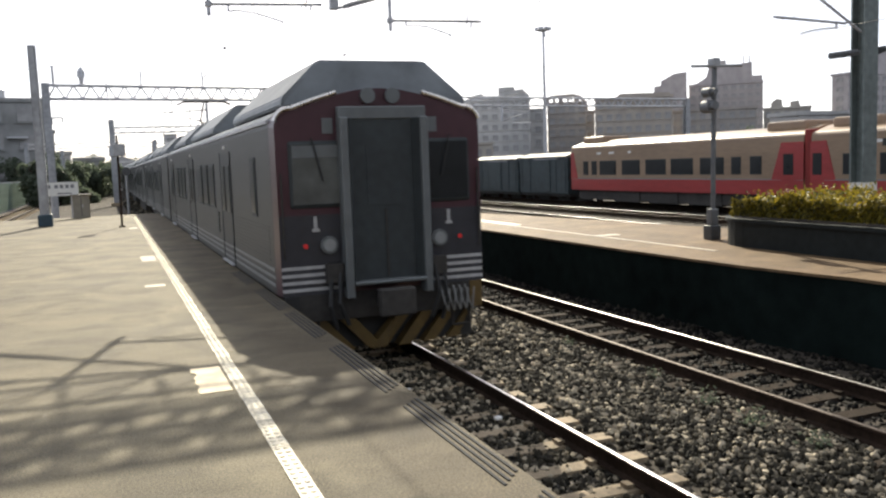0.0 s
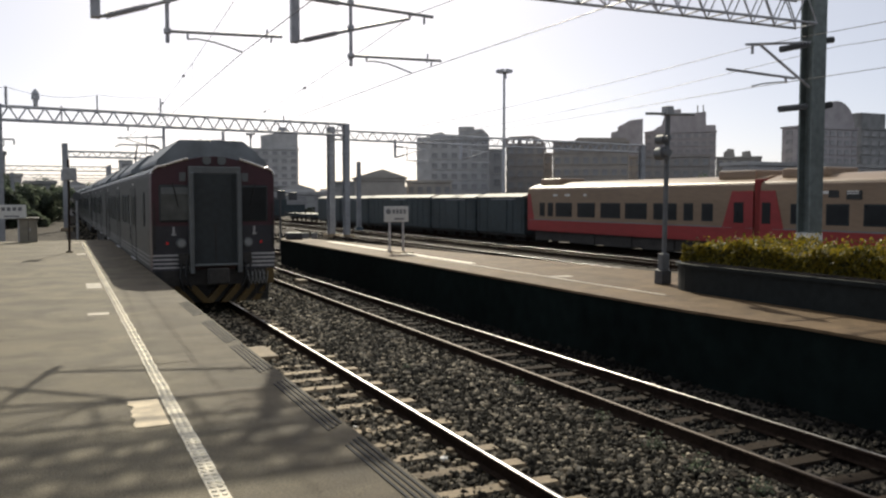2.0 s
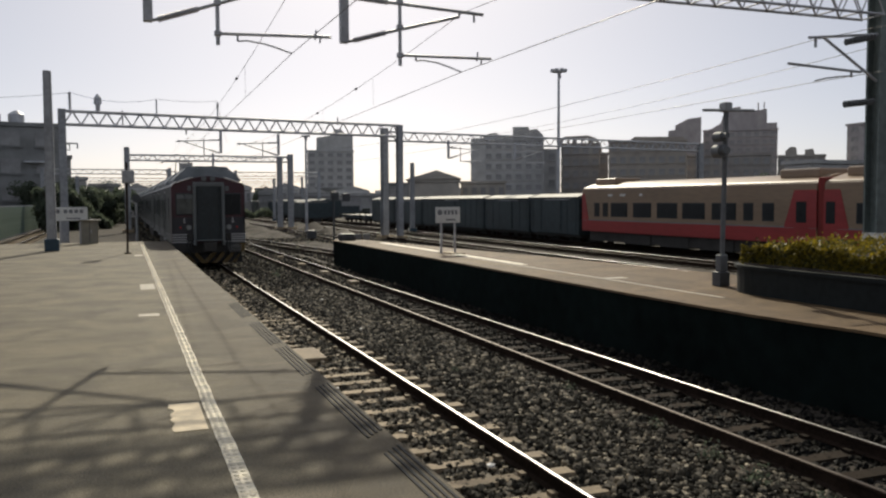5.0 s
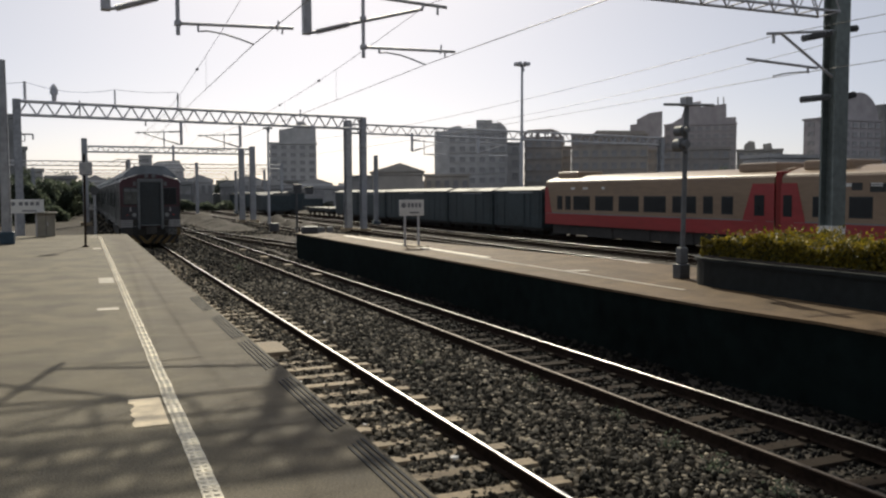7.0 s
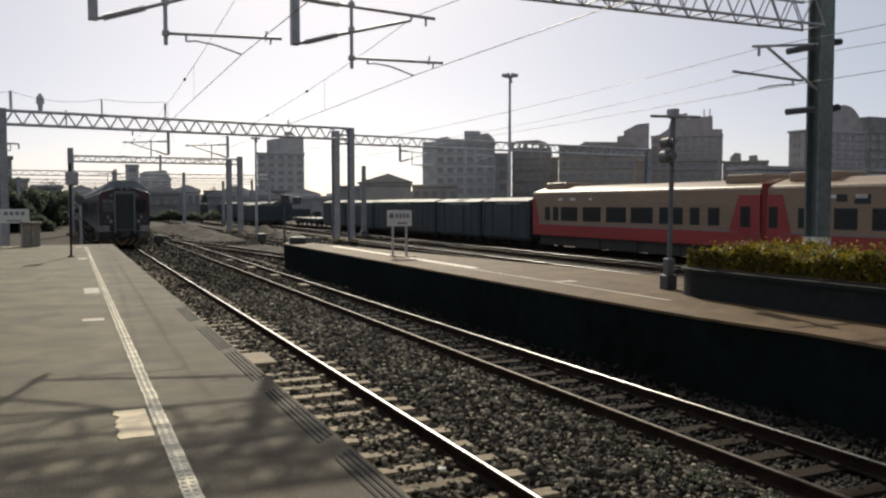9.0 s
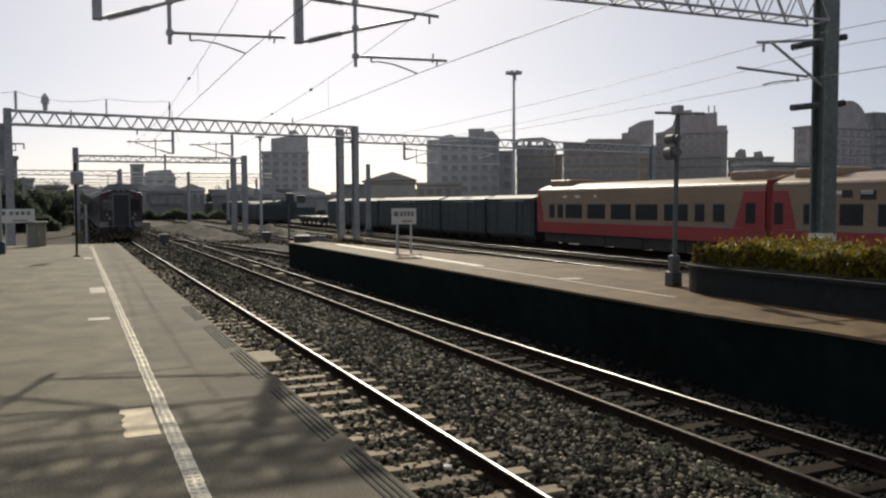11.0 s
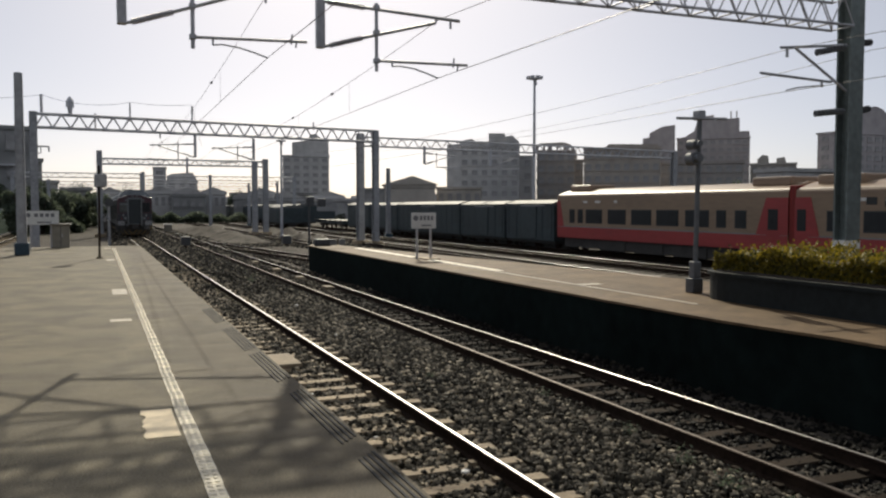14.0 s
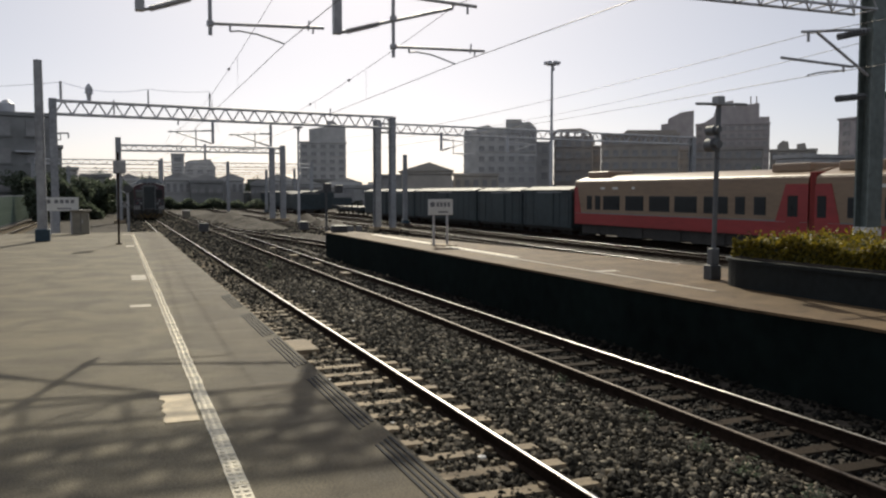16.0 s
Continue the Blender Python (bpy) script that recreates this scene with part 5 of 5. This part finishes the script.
# ---- things between the tracks ----
def marker_box(x, y, label):
    p = thing("marker_box", label, "marker", "yard markers")
    bm = bmesh.new()
    rod(bm, (x, y, BED), (x, y, -0.75), 0.09, 10)
    part("post", bm, M["rust"], p)
    part("head", bevelled(x - 0.3, x + 0.3, y - 0.25, y + 0.25, -0.88, -0.3, 0.05), M["sigblack"], p, "black boxy head")
    return p


marker_box(12.1, 57.5, "black point indicator on a short post in the yard")
marker_box(5.45, 57.5, "dark point lever stand between the tracks")
relay = thing("relay_box", "olive metal relay box with a white lid beside the far tracks", "cabinet")
part("case", bevelled(6.8, 7.6, 94.6, 95.4, BED, BED + 0.82, 0.03), M["cabinet"], relay)
part("lid", bevelled(6.74, 7.66, 94.54, 95.46, BED + 0.82, BED + 0.92, 0.02), M["white"], relay, "white sunlit lid")
dwarf = thing("dwarf_signal", "black dwarf signal on the tip of the island platform", "railway signal")
part("case", bevelled(8.5, 9.2, 34.6, 35.0, 0.0, 0.3, 0.06), M["sigblack"], dwarf)
part("hood", bevelled(8.6, 8.85, 32.5, 32.62, 0.12, 0.36, 0.03), M["siggrey"], dwarf)
part("hood", bevelled(8.95, 9.2, 32.5, 32.62, 0.12, 0.36, 0.03), M["siggrey"], dwarf)
sp = thing("signal_post", "slim black signal post past the island platform", "railway signal")
bm = bmesh.new()
rod(bm, (10.0, 42, BED), (10.0, 42, 2.1), 0.05, 8)
part("post", bm, M["sigblack"], sp)
part("signal_head", bevelled(9.85, 10.25, 41.9, 42.1, 1.7, 2.15, 0.03), M["sigblack"], sp)
part("signal_head", bevelled(10.45, 10.85, 41.9, 42.1, 1.65, 2.05, 0.03), M["sigblack"], sp)
part("arm", rods([((10.0, 42, 1.9), (10.6, 42, 1.9))], 0.03, 6), M["sigblack"], sp)
# pale cover slab beside the sleepers
slab = solid("cable_slab", bevelled(2.6, 3.2, 14.0, 15.1, BED - 0.02, -1.0, 0.02), M["sleeper"], "pale concrete cable slab between the sleepers", "slab")


beam_barrier = thing("barrier", "white barrier beam on low stands in the yard", "barrier")
part("beam", bevelled(27.2, 30.9, 74.9, 75.1, 0.1, 0.36, 0.03), M["white"], beam_barrier, "white painted beam")
for x in (27.6, 30.4):
    part("stand", box(x - 0.08, x + 0.08, 74.92, 75.08, BED, 0.12), M["sigblack"], beam_barrier)
# low gravel heaps between the yard tracks
def heap(x0, x1, y0, y1, h, seed):
    nx, ny = 14, 40
    v, f = [], []
    for j in range(ny + 1):
        for i in range(nx + 1):
            u, w = i / nx, j / ny
            x, y = x0 + (x1 - x0) * u, y0 + (y1 - y0) * w
            z = h * math.sin(math.pi * u) ** 0.7 * math.sin(math.pi * w) ** 0.5 * (0.6 + 0.8 * noise.noise((x * 0.5 + seed, y * 0.3, 0)))
            v.append((x, y, BED - 0.02 + max(0.0, z)))
    for j in range(ny):
        for i in range(nx):
            k = j * (nx + 1) + i
            f.append((k, k + 1, k + nx + 2, k + nx + 1))
    me = bpy.data.meshes.new("gravel_heap")
    me.from_pydata(v, [], f)
    me.materials.append(M["ground"])
    tagged(new("gravel_heap", me), "low brown gravel heap between the yard tracks", "gravel heap", kind="stuff")


heap(8.6, 13.0, 62, 108, 0.9, 1)
heap(15.8, 17.6, 62, 100, 0.8, 5)
heap(9.2, 12.6, 44, 58, 0.35, 9)
# small litter and weeds on the ballast
for n, (x, y, s) in enumerate(((3.4, 7.65, 0.055), (2.95, 9.2, 0.03), (4.6, 17.0, 0.04), (5.0, 22.5, 0.05), (2.8, 11.7, 0.035))):
    bm = bmesh.new()
    bmesh.ops.create_icosphere(bm, subdivisions=1, radius=s, matrix=Matrix.Translation((x, y, BED + 0.1)))
    for v in bm.verts:
        v.co.z = BED + 0.1 + (v.co.z - BED - 0.1) * 0.5
        v.co.x += rng.uniform(-0.3, 0.3) * s
    solid("litter", bm, M["white"], "crumpled white scrap lying on the ballast", "litter", "scraps of litter")


def weed(x, y, h, seed):
    w = thing("weed", "small dry weed growing in the ballast", "weed", "weeds in the ballast")
    leaves("foliage", 70, lambda r: (x + r.gauss(0, h * 0.35), y + r.gauss(0, h * 0.35), BED + 0.04 + abs(r.gauss(0, h * 0.5))), h * 0.3, M["tree"], w, "", seed)


for n, (x, y, h) in enumerate(((5.75, 7.2, 0.16), (5.9, 8.4, 0.12), (5.6, 6.3, 0.18), (5.95, 10.6, 0.1), (4.9, 12.4, 0.1), (5.7, 5.6, 0.16), (2.1, 20.5, 0.12), (5.2, 31, 0.2))):
    weed(x, y, h, 300 + n)


# ---- the town ----
def building(x0, x1, y, depth, z1, material, label, floors, cols, setback=None, crown=None, round_top=False):
    """A block with its windows on the side that looks down the tracks."""
    b = thing("building", label, "building", "town buildings", at=(0, 0, 0))
    xc = (x0 + x1) / 2
    turn = math.atan2(xc, y)
    if abs(turn) < 0.8 and x1 - x0 < 32:
        # the street grid fans out from the station: each block is turned square to the yard
        b.matrix_world = Matrix.Translation((xc, y, 0)) @ Matrix.Rotation(-turn, 4, "Z") @ Matrix.Diagonal((math.cos(turn), 1, 1, 1)) @ Matrix.Translation((-xc, -y, 0))
        depth = min(depth, 12)
    else:
        depth = min(depth, 5)
    w = part("wall", bevelled(x0, x1, y, y + depth, BED, z1, 0.15, 1), M[material], b)
    part("parapet", box(x0 - 0.2, x1 + 0.2, y - 0.2, y + depth + 0.2, z1, z1 + 0.5), M[material], b)
    if setback:
        for k, (a0, a1, zt) in enumerate(setback):
            part("upper_storey", bevelled(x0 + (x1 - x0) * a0, x0 + (x1 - x0) * a1, y + 0.3 + 0.25 * k, y + depth * 0.8 + 0.1 * k, z1 + 0.4, zt, 0.12, 1), M[material], b)
    fh = (z1 - 1.0) / max(1, floors)
    cw = (x1 - x0) / max(1, cols)
    pane = mesh_of("window", box(-cw * 0.28, cw * 0.28, -0.12, 0.05, -fh * 0.26, fh * 0.26), M["b_win"])
    sill = mesh_of("ledge", box(-cw * 0.34, cw * 0.34, -0.25, 0.0, -0.08, 0.08), M[material])
    for i in range(floors):
        for j in range(cols):
            z, x = 1.0 + fh * (i + 0.55), x0 + cw * (j + 0.5)
            o = part("window", pane, None, b)
            o.location = (x, y, z)
            s = part("sill", sill, None, o)
            s.location = (0, 0, -fh * 0.3)
    # side towards the tracks
    side = mesh_of("window", box(-0.12, 0.05, -1.0, 1.0, -fh * 0.26, fh * 0.26), M["b_win"])
    for i in range(floors):
        for j in range(int(depth / 5)):
            o = part("window", side, None, b)
            o.location = (x0, y + 2.5 + 5 * j, 1.0 + fh * (i + 0.55))
    return b


def crest(b, outline, y, depth, material, label=""):
    """A roof storey whose front is an outline of (x, z)."""
    part("upper_storey", along_y(outline, y, y + depth), M[material], b, label)


def roof_tank(b, x, y, z, r, h):
    bm = bmesh.new()
    rod(bm, (x, y, z), (x, y, z + h), r, 14)
    rod(bm, (x, y, z + h), (x, y, z + h + r * 0.5), r, 14, r * 0.3)
    part("water_tank", bm, M["galv"], b, "steel roof tank")


b = building(-36, -6.9, 120, 3.2, 11.6, "b_dark", "dark flat-roofed block beside the tracks", 3, 7)
roof_tank(b, -15.0, 121.6, 12.1, 1.0, 1.1)
roof_tank(b, -12.2, 121.6, 12.1, 1.0, 1.1)
part("rack", rods([((-6.9, 120.5, z), (-5.9, 120.5, z)) for z in (8.7, 9.5)] + [((-5.9, 120.5, 8.7), (-5.9, 120.5, 9.5))], 0.07, 6), M["greypole"], b, "steel rack on the side wall")
part("awning", box(-11.6, -9.2, 118.8, 120, 6.9, 7.1), M["galv"], b, "bright tilted awning")
building(-20, -7.0, 136, 3, 8.2, "b_dark", "dark low house behind the first block", 2, 4)
building(-8.2, -5.2, 142, 3, 5.2, "b_grey", "small hazy house beside the track", 1, 2)
building(-5.0, -0.6, 146, 3, 4.2, "b_dark", "low hazy shed beside the track", 1, 3)
building(-30, -8.4, 140, 20, 6.2, "b_grey", "grey low house in the haze", 2, 5)
b = building(14.6, 17.9, 240, 12, 11.9, "b_grey", "slim grey-blue stair tower in the distance", 4, 1)
b = building(18.0, 26.1, 240, 14, 8.4, "b_grey", "grey-blue block in the distance", 3, 3)
crest(b, [(18.0, 8.8), (18.1, 9.9), (19.2, 10.6), (24.8, 11.0), (26.0, 9.1), (26.0, 8.8)], 240.2, 10, "b_grey", "mansard roof")
b = building(47.5, 60.5, 230, 16, 15.4, "b_grey", "tall grey tower with a stepped top", 7, 5)
crest(b, [(50.1, 15.8), (50.1, 19.3), (54.6, 20.0), (55.1, 21.6), (57.0, 21.7), (58.6, 20.2), (60.4, 19.9), (60.4, 15.8)], 230.2, 9, "b_grey", "stepped roof storey with a raised centre")
b = building(46.7, 56.2, 140, 16, 5.0, "b_pale", "pale gabled warehouse behind the wagons", 0, 0)
bm = bmesh.new()
ridge = [(46.0, 4.95), (51.9, 6.6), (56.7, 5.1)]
f0 = [bm.verts.new((x, 139.5, z + 0.5)) for x, z in ridge]
f1 = [bm.verts.new((x, 152.5, z + 0.5)) for x, z in ridge]
bm.faces.new(f0)
bm.faces.new(f1[::-1])
for i in range(3):
    j = (i + 1) % 3
    bm.faces.new((f0[i], f1[i], f1[j], f0[j]))
bmesh.ops.recalc_face_normals(bm, faces=bm.faces[:])
part("roof", bm, M["b_pale"], b, "pale sheet gable roof")
b = building(74.0, 88.7, 170, 22, 14.9, "b_grey", "grey apartment house with a curved corner", 6, 6)
bm = bmesh.new()
rod(bm, (73.9, 173.2, BED), (73.9, 173.2, 15.6), 3.3, 28)
part("corner_bay", bm, M["b_grey"], b, "rounded corner bay", smooth=False)
for k in range(6):
    bm = bmesh.new()
    rod(bm, (73.9, 173.2, 3.6 + 2.1 * k), (73.9, 173.2, 3.8 + 2.1 * k), 3.42, 28)
    part("ledge", bm, M["b_grey"], b)
crest(b, [(73.2, 15.3), (75.0, 16.5), (77.0, 16.8), (77.7, 16.3), (81.1, 16.2), (81.1, 18.0), (85.0, 18.0), (85.1, 17.3), (87.0, 17.5), (88.6, 16.1), (88.6, 15.3)], 170.3, 9, "b_grey", "roof storey with a penthouse")
b = building(93.2, 103.4, 170, 18, 14.2, "b_brown", "brown apartment house with an arched roof frame", 5, 4)
arch = [(92.8, 14.2), (93.0, 15.2), (93.9, 16.0), (100.2, 16.2), (102.2, 15.6), (103.3, 14.2), (103.6, 12.7)]
part("roof_frame", rods([((a[0], 171, a[1]), (c[0], 171, c[1])) for a, c in zip(arch, arch[1:])], 0.36, 8), M["b_brown"], b, "arched concrete roof frame")
for x, r in ((93.3, 0.3), (95.1, 0.3), (96.7, 0.55), (98.6, 0.25), (100.9, 0.7)):
    part("roof_pillar", rods([((x, 171, 14.2), (x, 171, 16.0))], r, 8), M["b_brown"], b)
building(99.5, 110.5, 178, 10, 12.6, "b_brown", "brown low block behind the arched house", 4, 4)
b = building(86.0, 94.4, 174, 14, 13.0, "b_grey", "greyish low apartment house", 4, 3)
b = building(93.0, 112.2, 150, 22, 13.7, "b_tan", "long tan apartment block with a flat roof", 5, 8)
crest(b, [(98.2, 14.1), (99.4, 14.9), (105.0, 14.8), (111.5, 14.7), (111.6, 14.1)], 150.3, 9, "b_tan", "low roof storey")
b = building(133.2, 147.2, 190, 16, 16.3, "b_mauve", "grey-mauve tower with a sloping stepped skyline", 6, 5)
crest(b, [(133.3, 16.7), (133.4, 18.4), (136.4, 18.6), (136.5, 20.2), (138.6, 20.4), (138.7, 21.6), (142.8, 23.3), (147.0, 23.7), (147.0, 16.7)], 190.2, 10, "b_mauve", "sloping upper storeys")
b = building(147.4, 172.8, 190, 20, 20.6, "b_mauve", "tall grey-mauve tower with roof houses", 9, 9)
crest(b, [(147.5, 21.0), (150.3, 21.4), (153.4, 22.9), (154.9, 26.8), (160.2, 27.3), (160.3, 25.7), (169.1, 26.4), (169.2, 22.6), (172.6, 22.6), (172.6, 21.0)], 190.2, 10, "b_mauve", "roof houses of uneven height")
for x in (166.2, 168.2):
    part("antenna", rods([((x, 192, 26.0), (x, 192, 28.4))], 0.25, 6), M["b_mauve"], b)
b = building(136.8, 150.5, 150, 16, 11.2, "b_pale", "pale low house with roof huts", 4, 5)
crest(b, [(138.9, 11.6), (138.9, 12.6), (140.4, 13.6), (142.1, 13.4), (142.4, 11.6)], 150.3, 5, "b_pale", "roof hut")
crest(b, [(144.6, 11.6), (144.6, 12.8), (147.0, 13.0), (147.5, 11.6)], 150.3, 5, "b_pale", "roof hut")
b = building(112.5, 136.5, 152, 16, 11.2, "b_brown", "brown row of low town houses", 4, 9)
b = building(162, 182.5, 150, 20, 19.0, "b_mauve", "grey tower with a curved crown", 8, 8)
bm = bmesh.new()
rod(bm, (176.2, 151.0, 19.4), (176.2, 156.0, 19.4), 6.4, 28)
for v in bm.verts:
    v.co.z = 19.4 + max(0.0, v.co.z - 19.4) * 1.05
part("crown", bm, M["b_mauve"], b, "rounded roof crown")
b = building(196, 240, 160, 24, 20.5, "b_dark", "dark stepped tower blocks in haze", 8, 14, [(0.0, 0.22, 25.0), (0.35, 0.6, 22.6)])
b = building(84, 132, 86, 14, 6.3, "b_roof", "long grey sheet shed beside the yard", 1, 14)
b = building(150.8, 162, 152, 16, 9.9, "b_pale", "pale low house with flat roof", 3, 4)
for x0, x1, y, z, m in ((26, 46, 180, 4.2, "b_dark"), (8.5, 14, 200, 4.0, "b_dark"), (58, 72, 190, 5.6, "b_dark"), (28, 45, 150, 2.6, "b_roof"), (60.5, 70, 150, 5.0, "b_pale")):
    building(x0, x1, y, 12, z, m, "low dark shed along the far side of the yard", 1, 5)
for x0, x1, y, z, pitch, m in ((0.6, 4.4, 168, 3.9, 0.9, "b_grey"), (4.6, 8.4, 172, 3.2, 1.2, "b_dark"), (8.8, 13.5, 165, 4.0, 1.1, "b_grey"), (13, 19, 162, 3.5, 1.3, "b_dark"), (18.8, 23.6, 168, 4.0, 1.0, "b_grey"), (23.8, 27.0, 160, 3.0, 0.9, "b_dark"), (26.6, 31, 158, 3.9, 0.8, "b_grey"), (30.8, 38, 164, 2.9, 1.2, "b_dark"), (37.4, 44, 156, 3.2, 1.0, "b_grey")):
    b = building(x0, x1, y, 8, z, m, "low grey gabled store house behind the yard in haze", 1, 4)
    crest(b, [(x0 - 0.2, z + 0.5), ((x0 + x1) / 2, z + 0.5 + pitch), (x1 + 0.2, z + 0.5)], y - 0.1, 8.2, "b_roof", "shallow sheet gable roof")

# an empty flat wagon behind the last covered one
flat = thing("flat_wagon", "empty flat wagon with a pale sunlit deck", "flat wagon", at=(26.93, 91.5, 0))
part("frame", box(-1.3, 1.3, 0.1, 12.9, -0.3, 0.02), M["wagon"], flat)
for k in range(26):
    part("deck_plank", box(-1.38, 1.38, 0.1 + 0.492 * k, 0.57 + 0.492 * k, 0.02, 0.09), M["wagonroof"], flat)
for k in range(6):
    part("stanchion", box(-1.42, -1.34, 0.6 + 2.3 * k, 0.7 + 2.3 * k, -0.25, 0.3), M["traindark"], flat)
part("headboard", box(-1.3, 1.3, 12.9, 13.0, -0.3, 1.1), M["wagon"], flat)
bogie(flat, 2.2)
bogie(flat, 10.8)

# a long rake of covered wagons farther along the same siding
for k in range(9):
    wagon(114.0 + 12.6 * k, 12.4, "dark covered goods wagon in a far rake", 1.95 - 0.05 * (k % 2))
w = wagon(0, 9, "dark goods wagon alone in the far yard", 1.7)
w.location = (23.6, 108, 0)


def tree(x, y, h, r, seed, label="dark green tree in hazy backlight"):
    q = random.Random(seed)
    t = thing("tree", label, "tree", "trees by the yard")
    bm = bmesh.new()
    rod(bm, (x, y, BED), (x + 0.1, y, h * 0.5), 0.16, 8, 0.09)
    for k in range(6):
        a = q.uniform(0, 6.3)
        rod(bm, (x + 0.08, y, h * q.uniform(0.25, 0.5)), (x + r * 0.7 * math.cos(a), y + r * 0.7 * math.sin(a), h * q.uniform(0.55, 0.85)), 0.06, 6, 0.02)
    part("trunk", bm, M["bark"], t)
    blobs = [(x + q.gauss(0, r * 0.4), y + q.gauss(0, r * 0.4), h * q.uniform(-0.2, 0.9), r * q.uniform(0.35, 0.6)) for _ in range(22)]

    def spot(rr):
        bxx, byy, bzz, br = rr.choice(blobs)
        d = Vector((rr.gauss(0, 1), rr.gauss(0, 1), rr.gauss(0, 0.8))).normalized() * br * rr.random() ** 0.4
        return (bxx + d.x, byy + d.y, bzz + d.z)
    leaves("crown", 3400, spot, 0.42, M["tree"], t, "", seed)


for n, (x, y, h, r) in enumerate(((-7.5, 132, 3.6, 2.0), (-5.2, 126, 3.0, 1.8), (-3.2, 138, 3.4, 1.9), (-10.5, 118, 4.2, 2.3), (10, 230, 5.6, 3.0), (126, 140, 8.5, 3.5), (6.5, 260, 6.5, 4), (-3, 220, 6.5, 4), (2.5, 240, 6.5, 4), (-6.5, 88, 3.4, 1.6), (-5.0, 95, 3.0, 1.5), (-3.4, 104, 3.4, 1.7), (-1.6, 112, 3.0, 1.6), (-0.3, 124, 3.4, 1.6), (-5.6, 110, 4.6, 2.0), (6.2, 176, 4.6, 2.4), (20.6, 180, 4.8, 2.4), (27.6, 182, 4.6, 2.2))):
    tree(x, y, h, r, 50 + n)

def shrub_row(x0, x1, y0, y1, h, count, seed):
    """A ragged belt of low shrubs that hides the foot of the houses."""
    bed = thing("shrub_belt", "ragged dark shrubs along the far edge of the yard", "shrubs", kind="stuff")

    def spot(r):
        u = r.random()
        x = x0 + (x1 - x0) * u
        top = h * (0.55 + 0.45 * noise.noise((x * 0.45 + seed, seed * 1.7, 0)) + 0.2 * math.sin(x * 1.7))
        return (x, r.uniform(y0, y1), BED + max(0.1, top) * r.random() ** 0.6)
    leaves("foliage", count, spot, 0.5, M["tree"], bed, "", seed)


shrub_row(4.5, 21, 146, 150, 2.6, 6500, 61)
shrub_row(-7.6, -1.2, 96, 100, 2.2, 3000, 62)
shrub_row(20, 42, 148, 152, 2.2, 6000, 63)

backdrop = thing("backdrop", "hazy line of far roofs and trees on the horizon", "backdrop", kind="structure")
far_line = bmesh.new()
q = random.Random(5)
x = -260.0
while x < 460:
    w = q.uniform(8, 22)
    bx(far_line, x, x + w, 330 + q.uniform(0, 40), 400, BED, q.uniform(3.0, 8.5))
    x += w * q.uniform(0.75, 1.05)
part("far_roofs", far_line, M["b_grey"], backdrop, "grey far roofs")


# unseen wall, added behind to close the line of sight and the light there
solid("wall_south", box(-90, 110, -43, -41, BED, 14), M["shadewall"], "plain dark unseen wall behind, added to hold back light", "wall", kind="structure")


# ---- movement ----
def motions():
    # the train draws away at a steady running pace
    for car, back in train:
        walk(car, [(t, pose(TRAIN_X, 10.55 + 4.79 * t + back, 0)) for t in (0.0, 4.0, 8.0, 12.0, 16.0)])


motions()
